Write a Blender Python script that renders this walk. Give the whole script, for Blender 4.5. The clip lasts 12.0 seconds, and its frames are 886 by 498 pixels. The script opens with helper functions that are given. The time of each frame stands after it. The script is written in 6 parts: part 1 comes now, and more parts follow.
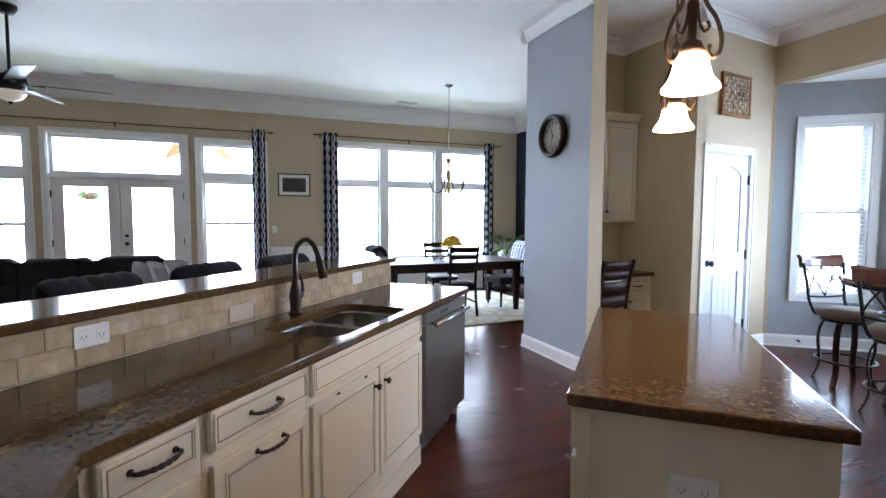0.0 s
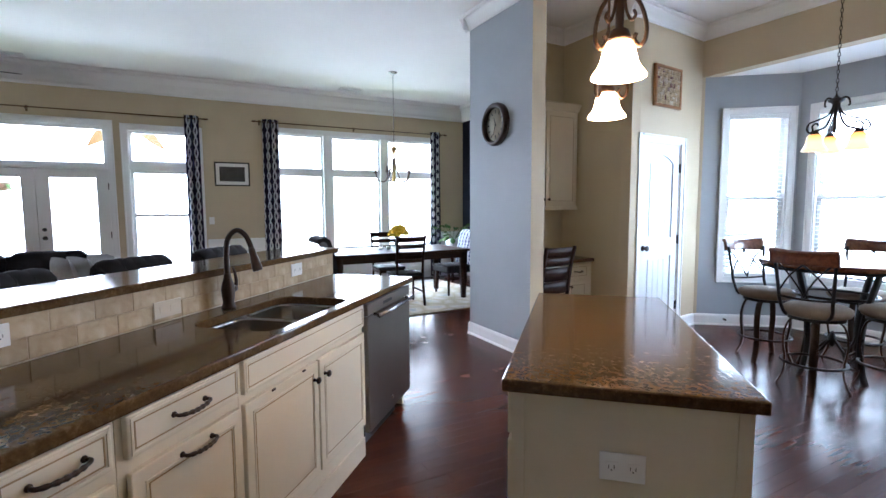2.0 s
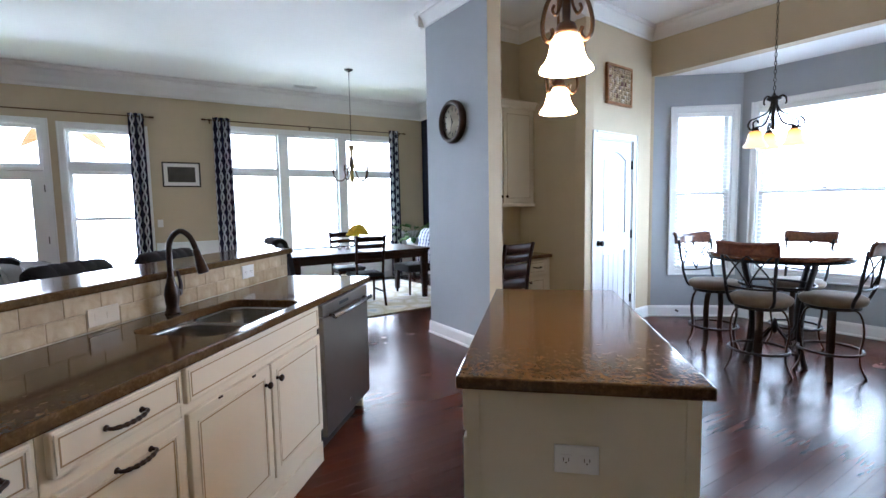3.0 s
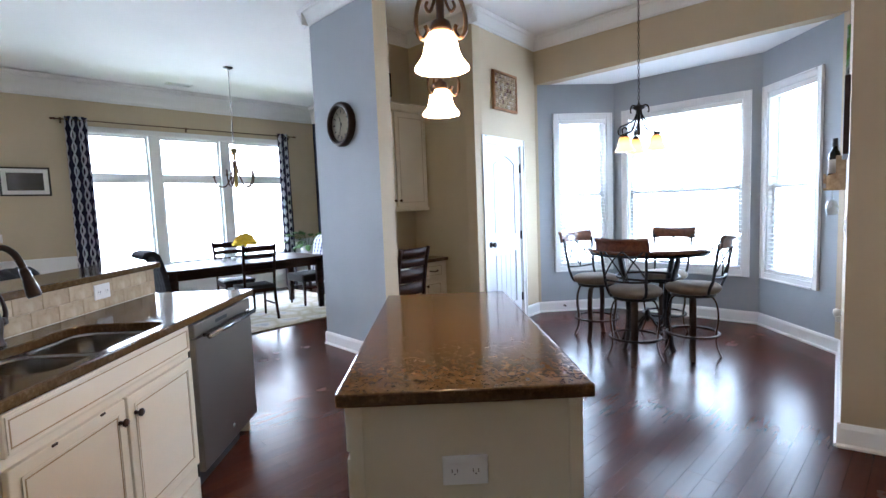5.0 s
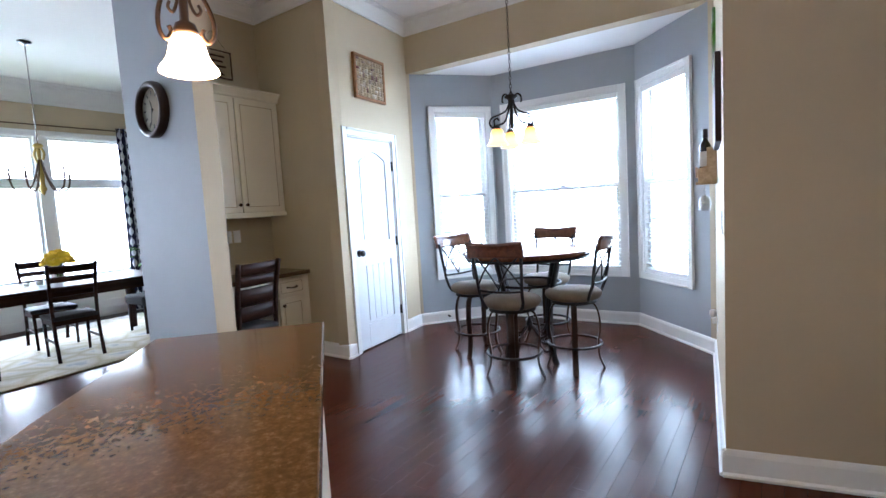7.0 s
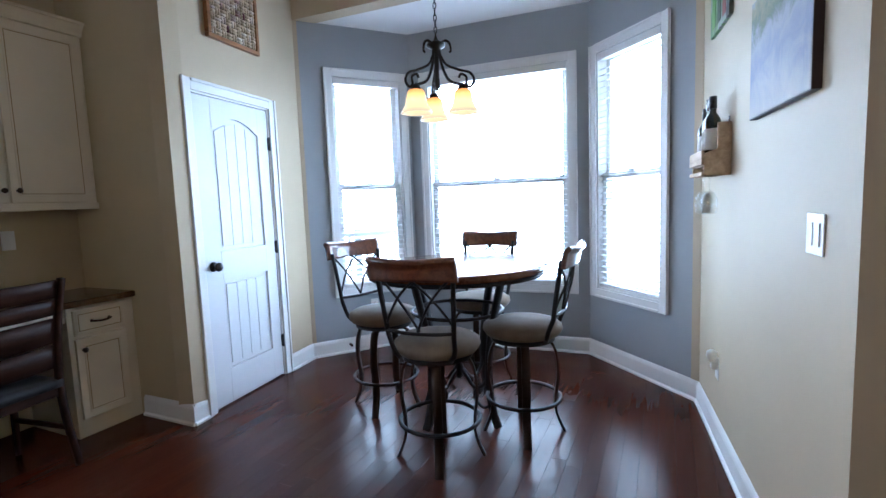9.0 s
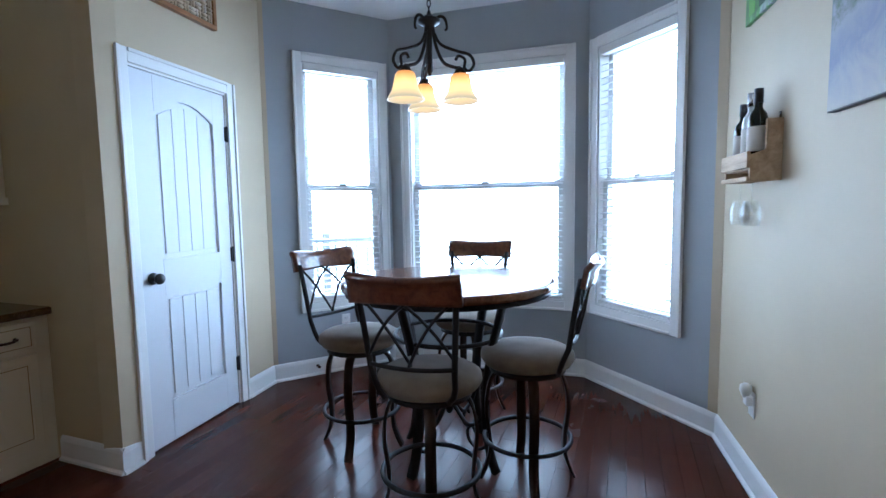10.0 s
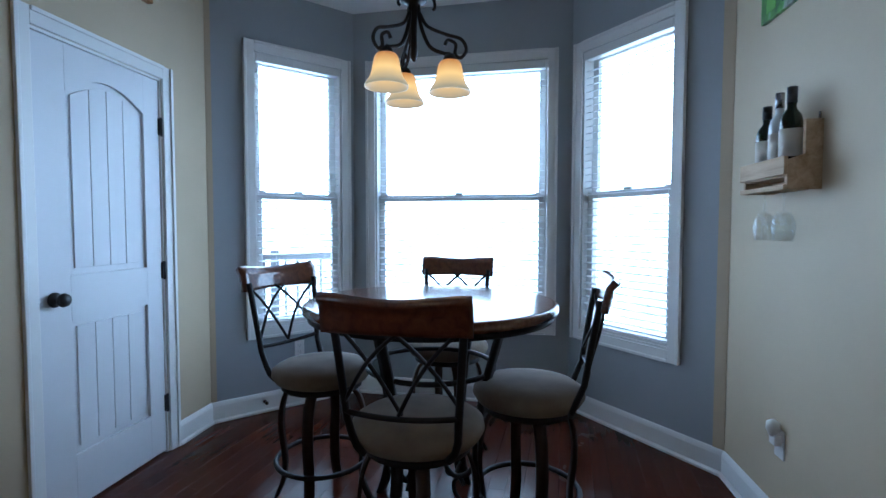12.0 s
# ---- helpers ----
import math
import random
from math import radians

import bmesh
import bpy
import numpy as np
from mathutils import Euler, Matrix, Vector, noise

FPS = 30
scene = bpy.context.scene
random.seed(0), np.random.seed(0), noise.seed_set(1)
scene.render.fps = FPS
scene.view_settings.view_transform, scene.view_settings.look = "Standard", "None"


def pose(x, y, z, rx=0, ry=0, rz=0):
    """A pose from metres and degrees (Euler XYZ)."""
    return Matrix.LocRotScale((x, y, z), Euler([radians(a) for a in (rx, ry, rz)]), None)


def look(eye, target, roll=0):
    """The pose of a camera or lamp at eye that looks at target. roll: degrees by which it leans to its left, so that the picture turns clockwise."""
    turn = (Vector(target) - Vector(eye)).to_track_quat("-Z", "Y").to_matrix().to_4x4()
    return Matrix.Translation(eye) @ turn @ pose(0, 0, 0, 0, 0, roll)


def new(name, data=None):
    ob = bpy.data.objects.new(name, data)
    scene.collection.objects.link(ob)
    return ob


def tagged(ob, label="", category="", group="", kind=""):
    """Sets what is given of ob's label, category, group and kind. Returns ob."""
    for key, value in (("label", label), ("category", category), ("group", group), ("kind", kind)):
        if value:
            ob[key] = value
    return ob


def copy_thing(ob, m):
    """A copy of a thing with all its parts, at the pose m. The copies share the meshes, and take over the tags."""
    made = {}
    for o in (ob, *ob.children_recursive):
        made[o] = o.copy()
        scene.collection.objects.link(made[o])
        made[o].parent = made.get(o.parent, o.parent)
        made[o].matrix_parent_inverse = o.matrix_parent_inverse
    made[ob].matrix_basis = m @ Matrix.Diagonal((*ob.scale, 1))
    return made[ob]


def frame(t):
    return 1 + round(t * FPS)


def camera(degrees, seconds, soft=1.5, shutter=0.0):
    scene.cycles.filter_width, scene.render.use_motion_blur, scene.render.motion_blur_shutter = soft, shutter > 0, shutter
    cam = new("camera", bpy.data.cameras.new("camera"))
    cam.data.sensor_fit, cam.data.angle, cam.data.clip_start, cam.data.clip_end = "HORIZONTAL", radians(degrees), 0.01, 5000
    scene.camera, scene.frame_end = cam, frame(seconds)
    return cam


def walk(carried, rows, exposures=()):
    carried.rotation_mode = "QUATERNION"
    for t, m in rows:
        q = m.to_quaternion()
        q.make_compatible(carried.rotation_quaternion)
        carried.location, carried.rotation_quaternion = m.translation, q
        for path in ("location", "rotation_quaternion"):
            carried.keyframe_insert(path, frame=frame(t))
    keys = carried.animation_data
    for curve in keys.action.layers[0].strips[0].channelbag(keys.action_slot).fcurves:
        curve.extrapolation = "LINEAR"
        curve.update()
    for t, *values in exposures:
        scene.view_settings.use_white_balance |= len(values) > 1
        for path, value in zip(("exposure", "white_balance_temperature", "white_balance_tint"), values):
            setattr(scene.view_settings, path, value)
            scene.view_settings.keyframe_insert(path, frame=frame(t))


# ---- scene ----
cam = camera(85.0, 12.0)
PATH = [
    (0, (0.501, 0.48, 1.404), (1.259, 2.326, 1.272), 0.2),
    (0.5, (0.51, 0.478, 1.405), (1.303, 2.308, 1.26), 0.1),
    (1, (0.527, 0.487, 1.405), (1.366, 2.296, 1.246), 0.1),
    (1.5, (0.542, 0.49, 1.399), (1.43, 2.274, 1.233), -0.1),
    (2, (0.555, 0.485, 1.397), (1.498, 2.24, 1.222), -0.3),
    (2.5, (0.577, 0.487, 1.39), (1.581, 2.207, 1.211), -0.7),
    (4.5, (0.672, 0.517, 1.372), (1.987, 2.014, 1.201), -1.9),
    (5, (0.701, 0.518, 1.376), (2.093, 1.944, 1.206), -2.2),
    (5.5, (0.76, 0.523, 1.364), (2.225, 1.875, 1.2), -2.4),
    (6, (0.919, 0.523, 1.351), (2.452, 1.797, 1.19), -2.8),
    (6.5, (1.17, 0.541, 1.352), (2.758, 1.746, 1.186), -3.2),
    (7, (1.455, 0.647, 1.348), (3.091, 1.785, 1.174), -3.4),
    (7.5, (1.745, 0.814, 1.352), (3.432, 1.87, 1.166), -3.4),
    (9.5, (2.761, 1.411, 1.314), (4.6, 2.176, 1.125), -1.5),
    (10, (2.912, 1.56, 1.312), (4.777, 2.262, 1.137), -0.9),
    (10.5, (3.049, 1.666, 1.297), (4.934, 2.316, 1.139), -0.5),
    (11, (3.15, 1.749, 1.283), (5.055, 2.344, 1.148), -0.2),
    (11.5, (3.199, 1.804, 1.27), (5.122, 2.344, 1.157), 0.0),
    (12, (3.218, 1.843, 1.26), (5.153, 2.338, 1.169), 0.1),
]
LAMP_PENDANT, LAMP_NOOK, GARDEN_GLOW, BAY_GLOW = 6.3, 0.38, 2.6, 3.0
EXPOSURES = [(0, 3.34, 5200, 11), (7.0, 3.42, 5180, 11), (9.5, 2.68, 4820, 9), (10.5, 2.34, 4680, 7), (12, 1.68, 4600, 5)]
walk(cam, [(t, look(eye, target, roll)) for t, eye, target, roll in PATH], EXPOSURES)

# ---- world, light ----
world = bpy.data.worlds.new("world")
scene.world = world
world.use_nodes = True
wn = world.node_tree
sky = wn.nodes.new("ShaderNodeTexSky")
sky.sky_type = 'NISHITA'
sky.sun_disc = False
sky.sun_elevation, sky.sun_rotation = radians(48), radians(200)
wn.links.new(sky.outputs[0], wn.nodes["Background"].inputs[0])
wn.nodes["Background"].inputs[1].default_value = 0.15

sun = new("sun", bpy.data.lights.new("sun", 'SUN'))
sun.data.energy, sun.data.angle, sun.data.color = 1.5, radians(12), (1, 0.96, 0.9)
sun.matrix_world = look((0, 0, 10), (3.2, 5.0, 3.0))

# ---- materials ----
def mat(name, base, rough=0.5, metal=0.0, spec=0.5, coat=0.0, coat_rough=0.1):
    m = bpy.data.materials.new(name)
    m.use_nodes = True
    b = m.node_tree.nodes["Principled BSDF"]
    b.inputs["Base Color"].default_value = (*base, 1)
    b.inputs["Roughness"].default_value = rough
    b.inputs["Metallic"].default_value = metal
    b.inputs["Specular IOR Level"].default_value = spec
    b.inputs["Coat Weight"].default_value = coat
    b.inputs["Coat Roughness"].default_value = coat_rough
    return m


def nd(m, kind, **values):
    n = m.node_tree.nodes.new(kind)
    for k, v in values.items():
        n.inputs[k].default_value = v
    return n


def lk(m, a, b):
    m.node_tree.links.new(a, b)


def shader(m):
    return m.node_tree.nodes["Principled BSDF"]


def ramp(m, fac, stops):
    r = m.node_tree.nodes.new("ShaderNodeValToRGB")
    els = r.color_ramp.elements
    while len(els) < len(stops):
        els.new(0.5)
    for e, (p, c) in zip(els, stops):
        e.position, e.color = p, (*c, 1)
    lk(m, fac, r.inputs[0])
    return r.outputs[0]


def coords(m, scale=(1, 1, 1), rot=(0, 0, 0)):
    tc = m.node_tree.nodes.new("ShaderNodeTexCoord")
    mp = m.node_tree.nodes.new("ShaderNodeMapping")
    mp.inputs["Scale"].default_value = scale
    mp.inputs["Rotation"].default_value = rot
    lk(m, tc.outputs["Object"], mp.inputs[0])
    return mp.outputs[0]


def noise_tex(m, vec, scale, detail=4, rough=0.55, distortion=0.0):
    n = nd(m, "ShaderNodeTexNoise", Scale=scale, Detail=detail, Roughness=rough, Distortion=distortion)
    lk(m, vec, n.inputs["Vector"])
    return n.outputs["Fac"]


def bump(m, height, strength, distance=0.002):
    b = nd(m, "ShaderNodeBump", Strength=strength, Distance=distance)
    lk(m, height, b.inputs["Height"])
    lk(m, b.outputs[0], shader(m).inputs["Normal"])


def painted(name, base, rough=0.6, vary=0.05, grain=180, strength=0.12):
    """Rolled wall paint: faint mottling and orange-peel relief."""
    m = mat(name, base, rough, spec=0.3)
    v = coords(m)
    lo = tuple(c * (1 - vary) for c in base)
    hi = tuple(min(1, c * (1 + vary)) for c in base)
    lk(m, ramp(m, noise_tex(m, v, 1.3, 5), [(0.3, lo), (0.7, hi)]), shader(m).inputs["Base Color"])
    bump(m, noise_tex(m, v, grain, 2), strength, 0.001)
    return m


BEIGE = painted("beige wall paint", (0.515, 0.428, 0.292))
GREY = painted("blue grey wall paint", (0.36, 0.385, 0.415))
NAVY = painted("navy wall paint", (0.018, 0.022, 0.05))
WHITE = painted("white trim paint", (0.78, 0.78, 0.77), 0.35, 0.02, 60, 0.04)
CEIL = painted("white ceiling paint", (0.86, 0.85, 0.84), 0.75, 0.02)
CREAM = painted("cream cabinet paint", (0.66, 0.59, 0.46), 0.38, 0.04, 40, 0.05)
GROOVEBROWN = painted("brown cabinet groove line", (0.30, 0.21, 0.11), 0.5, 0.2, 40, 0.05)
DOORPAINT = painted("white door paint", (0.70, 0.71, 0.74), 0.4, 0.02, 60, 0.05)


def wood(name, dark, light, rough=0.35, scale=1.0, coat=0.0, axis=0, spec=0.3):
    m = mat(name, light, rough, coat=coat, spec=spec)
    sc = [14 * scale, 14 * scale, 14 * scale]
    sc[axis] = 1.2 * scale
    v = coords(m, sc)
    g = noise_tex(m, v, 2.2, 8, 0.62, 0.6)
    lk(m, ramp(m, g, [(0.3, dark), (0.7, light)]), shader(m).inputs["Base Color"])
    bump(m, g, 0.08, 0.001)
    return m


DARKWOOD = wood("dark espresso wood", (0.012, 0.005, 0.003), (0.034, 0.014, 0.008), 0.45, spec=0.1)
CHERRY = wood("reddish brown stained wood", (0.06, 0.018, 0.009), (0.16, 0.055, 0.025), 0.3, coat=1.0)
TABLEWOOD = wood("brown table wood", (0.08, 0.03, 0.015), (0.19, 0.08, 0.04), 0.22, coat=0.4)
PALEWOOD = wood("pale raw pallet wood", (0.30, 0.20, 0.11), (0.55, 0.40, 0.25), 0.7)
FRAMEWOOD = wood("brown picture frame wood", (0.17, 0.075, 0.025), (0.36, 0.17, 0.065), 0.4)

# cherry floor boards: grain along the boards, tone by board
FLOORWOOD = mat("dark cherry floor boards", (0.04, 0.012, 0.007), 0.3, spec=0.15)
_v = coords(FLOORWOOD, (1.3, 16, 1))
_g = noise_tex(FLOORWOOD, _v, 2.4, 8, 0.6, 0.25)
_oi = FLOORWOOD.node_tree.nodes.new("ShaderNodeObjectInfo")
_geo = FLOORWOOD.node_tree.nodes.new("ShaderNodeNewGeometry")
_ad = nd(FLOORWOOD, "ShaderNodeMath")
lk(FLOORWOOD, _oi.outputs["Random"], _ad.inputs[0])
lk(FLOORWOOD, _geo.outputs["Random Per Island"], _ad.inputs[1])
_fr = nd(FLOORWOOD, "ShaderNodeMath")
_fr.operation = 'FRACT'
lk(FLOORWOOD, _ad.outputs[0], _fr.inputs[0])
_c1 = ramp(FLOORWOOD, _g, [(0.2, (0.054, 0.0145, 0.0072)), (0.8, (0.076, 0.0205, 0.0102))])
_c2 = ramp(FLOORWOOD, _fr.outputs[0], [(0.0, (0.88, 0.87, 0.87)), (1.0, (1.12, 1.1, 1.08))])
_mx = FLOORWOOD.node_tree.nodes.new("ShaderNodeMix")
_mx.data_type, _mx.blend_type = 'RGBA', 'MULTIPLY'
_mx.inputs[0].default_value = 1.0
lk(FLOORWOOD, _c1, _mx.inputs[6])
lk(FLOORWOOD, _c2, _mx.inputs[7])
lk(FLOORWOOD, _mx.outputs[2], shader(FLOORWOOD).inputs["Base Color"])
_rr = nd(FLOORWOOD, "ShaderNodeMapRange", **{"From Min": 0.3, "From Max": 0.7, "To Min": 0.2, "To Max": 0.28})
lk(FLOORWOOD, noise_tex(FLOORWOOD, coords(FLOORWOOD), 2.5, 5), _rr.inputs["Value"])
lk(FLOORWOOD, _rr.outputs[0], shader(FLOORWOOD).inputs["Roughness"])
bump(FLOORWOOD, noise_tex(FLOORWOOD, coords(FLOORWOOD, (1, 5, 1)), 5, 3), 0.12, 0.003)

SUBFLOOR = mat("dark joint under the boards", (0.015, 0.006, 0.004), 0.8)


def granite(name, cols):
    m = mat(name, cols[2], 0.1, spec=0.18)
    v = coords(m)
    n1 = noise_tex(m, v, 70, 4, 0.6)
    vo = nd(m, "ShaderNodeTexVoronoi", Scale=170.0)
    lk(m, v, vo.inputs["Vector"])
    n2 = noise_tex(m, v, 34, 3)
    mixn = m.node_tree.nodes.new("ShaderNodeMix")
    mixn.data_type = 'FLOAT'
    mixn.inputs[0].default_value = 0.22
    lk(m, n1, mixn.inputs[2])
    lk(m, vo.outputs["Color"], mixn.inputs[3])
    ad = nd(m, "ShaderNodeMath")
    lk(m, mixn.outputs[0], ad.inputs[0])
    mu = nd(m, "ShaderNodeMath")
    mu.operation = 'MULTIPLY_ADD'
    lk(m, n2, mu.inputs[0])
    mu.inputs[1].default_value, mu.inputs[2].default_value = 0.5, -0.25
    lk(m, mu.outputs[0], ad.inputs[1])
    lk(m, ramp(m, ad.outputs[0], [(0.34, cols[0]), (0.45, cols[1]), (0.53, cols[2]), (0.60, cols[3]), (0.72, cols[4])]), shader(m).inputs["Base Color"])
    return m


GRANITE = granite("speckled brown granite", [(0.062, 0.035, 0.0145), (0.074, 0.042, 0.0175), (0.084, 0.048, 0.020), (0.095, 0.056, 0.0245), (0.128, 0.081, 0.040)])

TRAV = mat("tumbled travertine", (0.5, 0.38, 0.24), 0.55, spec=0.35)
_v = coords(TRAV)
_oi = TRAV.node_tree.nodes.new("ShaderNodeObjectInfo")
_c1 = ramp(TRAV, noise_tex(TRAV, _v, 16, 6, 0.6, 0.5), [(0.25, (0.27, 0.19, 0.10)), (0.5, (0.40, 0.31, 0.185)), (0.8, (0.52, 0.43, 0.29))])
_c2 = ramp(TRAV, _oi.outputs["Random"], [(0, (0.80, 0.76, 0.70)), (0.5, (1, 0.98, 0.95)), (1, (1.12, 1.12, 1.12))])
_mx = TRAV.node_tree.nodes.new("ShaderNodeMix")
_mx.data_type, _mx.blend_type = 'RGBA', 'MULTIPLY'
_mx.inputs[0].default_value = 1.0
lk(TRAV, _c1, _mx.inputs[6])
lk(TRAV, _c2, _mx.inputs[7])
lk(TRAV, _mx.outputs[2], shader(TRAV).inputs["Base Color"])
bump(TRAV, noise_tex(TRAV, _v, 60, 6, 0.7), 0.4, 0.002)
GROUT = mat("sandy grout", (0.42, 0.33, 0.22), 0.9)

SINKSTEEL = mat("satin sink steel", (0.27, 0.25, 0.235), 0.24, 1.0)
bump(SINKSTEEL, noise_tex(SINKSTEEL, coords(SINKSTEEL, (120, 1, 1)), 6, 3), 0.05, 0.0005)
STEEL = mat("brushed stainless steel", (0.38, 0.38, 0.39), 0.26, 1.0)
bump(STEEL, noise_tex(STEEL, coords(STEEL, (1, 1, 120)), 6, 3), 0.05, 0.0005)
DWSTEEL = mat("dark brushed dishwasher steel", (0.235, 0.205, 0.175), 0.3, 1.0)
bump(DWSTEEL, noise_tex(DWSTEEL, coords(DWSTEEL, (1, 1, 120)), 6, 3), 0.05, 0.0005)
BRONZE = mat("oil rubbed bronze", (0.035, 0.022, 0.016), 0.35, 0.7)
bump(BRONZE, noise_tex(BRONZE, coords(BRONZE), 70, 3), 0.1, 0.001)
BROWNIRON = mat("brown bronzed iron", (0.10, 0.058, 0.035), 0.42, 0.6)
bump(BROWNIRON, noise_tex(BROWNIRON, coords(BROWNIRON), 60, 3), 0.15, 0.001)
IRON = mat("dark wrought iron", (0.012, 0.010, 0.010), 0.5, 0.0, spec=0.25)
bump(IRON, noise_tex(IRON, coords(IRON), 80, 3), 0.12, 0.001)
BRASS = mat("aged gold metal", (0.45, 0.33, 0.10), 0.35, 1.0)
BLACK = mat("black plastic", (0.012, 0.012, 0.013), 0.4)
PLASTIC = mat("white plastic plate", (0.75, 0.74, 0.72), 0.35)
ALMOND = mat("almond plastic plate", (0.50, 0.42, 0.30), 0.4)
SLOT = mat("dark socket slots", (0.05, 0.05, 0.05), 0.6)


def fabric(name, base, rough=0.95, scale=350, vary=0.18, sheen=0.04):
    m = mat(name, base, rough, spec=0.15)
    shader(m).inputs["Sheen Weight"].default_value = sheen
    v = coords(m)
    lo, hi = tuple(c * (1 - vary) for c in base), tuple(c * (1 + vary) for c in base)
    lk(m, ramp(m, noise_tex(m, v, 9, 6), [(0.3, lo), (0.7, hi)]), shader(m).inputs["Base Color"])
    bump(m, noise_tex(m, v, scale, 2), 0.35, 0.001)
    return m


SUEDE = fabric("tan suede", (0.175, 0.137, 0.102), sheen=0.1)
CHARCOAL = fabric("charcoal tufted upholstery", (0.024, 0.023, 0.025))
BLUEGREY = fabric("slate blue upholstery", (0.03, 0.04, 0.06))
BLACKSEAT = fabric("black seat cushion", (0.018, 0.017, 0.018), 0.6)
PILLOW = fabric("light grey pillow", (0.42, 0.41, 0.41))


def cells(name, a, b, scale, width):
    """Woven lattice of light lines on a dark cloth."""
    m = mat(name, a, 0.9, spec=0.15)
    v = coords(m, scale)
    sx = m.node_tree.nodes.new("ShaderNodeSeparateXYZ")
    lk(m, v, sx.inputs[0])

    def ma(op, p, q=None):
        n = m.node_tree.nodes.new("ShaderNodeMath")
        n.operation = op
        for i, s in enumerate((p, q)):
            if s is None:
                continue
            if isinstance(s, (int, float)):
                n.inputs[i].default_value = s
            else:
                lk(m, s, n.inputs[i])
        return n.outputs[0]
    x, z = sx.outputs[0], sx.outputs[2]
    wob = ma('MULTIPLY', ma('SINE', ma('MULTIPLY', z, 6.2832)), 0.23)
    p1 = ma('ABSOLUTE', ma('SUBTRACT', ma('FRACT', ma('ADD', x, wob)), 0.5))
    p2 = ma('ABSOLUTE', ma('SUBTRACT', ma('FRACT', ma('SUBTRACT', x, wob)), 0.5))
    line = ma('LESS_THAN', ma('MINIMUM', p1, p2), width)
    mx = m.node_tree.nodes.new("ShaderNodeMix")
    mx.data_type = 'RGBA'
    lk(m, line, mx.inputs[0])
    mx.inputs[6].default_value, mx.inputs[7].default_value = (*a, 1), (*b, 1)
    lk(m, mx.outputs[2], shader(m).inputs["Base Color"])
    bump(m, noise_tex(m, coords(m), 400, 2), 0.25, 0.001)
    return m


CURTAIN = cells("navy curtain cloth with white lattice", (0.022, 0.022, 0.055), (0.62, 0.62, 0.66), (10.5, 1, 3.0), 0.115)
TUFTBLUE = cells("white and blue patterned chair cloth", (0.04, 0.055, 0.16), (0.58, 0.59, 0.65), (11, 11, 9), 0.2)

RUG = mat("cream rug with faded pattern", (0.5, 0.45, 0.36), 1.0, spec=0.05)
_v = coords(RUG)
_vo = nd(RUG, "ShaderNodeTexVoronoi", Scale=3.2)
_vo.feature = 'DISTANCE_TO_EDGE'
lk(RUG, _v, _vo.inputs["Vector"])
_n = noise_tex(RUG, _v, 7, 6, 0.65, 1.0)
_ad = nd(RUG, "ShaderNodeMath")
_ad.operation = 'MULTIPLY'
lk(RUG, _vo.outputs["Distance"], _ad.inputs[0])
lk(RUG, _n, _ad.inputs[1])
lk(RUG, ramp(RUG, _ad.outputs[0], [(0.0, (0.56, 0.51, 0.36)), (0.05, (0.66, 0.62, 0.53)), (0.13, (0.76, 0.74, 0.69)), (0.2, (0.54, 0.56, 0.58))]), shader(RUG).inputs["Base Color"])
bump(RUG, noise_tex(RUG, _v, 260, 2), 0.5, 0.003)


def glass(name, tint=(1, 1, 1), gloss=0.08):
    m = bpy.data.materials.new(name)
    m.use_nodes = True
    t = m.node_tree
    t.nodes.clear()
    out = t.nodes.new("ShaderNodeOutputMaterial")
    tr = t.nodes.new("ShaderNodeBsdfTransparent")
    tr.inputs[0].default_value = (*tint, 1)
    gl = t.nodes.new("ShaderNodeBsdfGlossy")
    gl.inputs["Roughness"].default_value = 0.02
    mx = t.nodes.new("ShaderNodeMixShader")
    mx.inputs[0].default_value = gloss
    t.links.new(tr.outputs[0], mx.inputs[1])
    t.links.new(gl.outputs[0], mx.inputs[2])
    t.links.new(mx.outputs[0], out.inputs[0])
    return m


PANE = glass("window glass", (0.97, 0.99, 1.0), 0.03)
CLEAR = glass("clear glass", (0.99, 1.0, 1.0), 0.1)
BOTTLE = mat("dark green bottle glass", (0.006, 0.012, 0.006), 0.06)
BOTTLECLEAR = mat("clear spirit bottle glass", (0.55, 0.58, 0.58), 0.05, spec=0.6)
LABELW = mat("paper bottle label", (0.6, 0.56, 0.5), 0.7)
FOIL = mat("dark foil cap", (0.02, 0.018, 0.02), 0.35)


def glow(name, colour, strength):
    m = bpy.data.materials.new(name)
    m.use_nodes = True
    t = m.node_tree
    b = t.nodes["Principled BSDF"]
    b.inputs["Base Color"].default_value = (0.8, 0.75, 0.65, 1)
    b.inputs["Roughness"].default_value = 0.3
    b.inputs["Emission Color"].default_value = (*colour, 1)
    b.inputs["Emission Strength"].default_value = strength
    return m


PENDGLASS = glow("lit white alabaster glass", (1.0, 0.58, 0.25), LAMP_PENDANT)
AMBER = glow("lit amber scavo glass", (1.0, 0.62, 0.25), LAMP_NOOK)
_t = AMBER.node_tree
_tc = _t.nodes.new("ShaderNodeTexCoord")
_sx = _t.nodes.new("ShaderNodeSeparateXYZ")
_t.links.new(_tc.outputs["Object"], _sx.inputs[0])
_r = _t.nodes.new("ShaderNodeValToRGB")
_mr = _t.nodes.new("ShaderNodeMapRange")
_mr.inputs["From Min"].default_value, _mr.inputs["From Max"].default_value = -0.13, 0.0
_t.links.new(_sx.outputs[2], _mr.inputs["Value"])
_t.links.new(_mr.outputs[0], _r.inputs[0])
_r.color_ramp.elements.new(0.4)
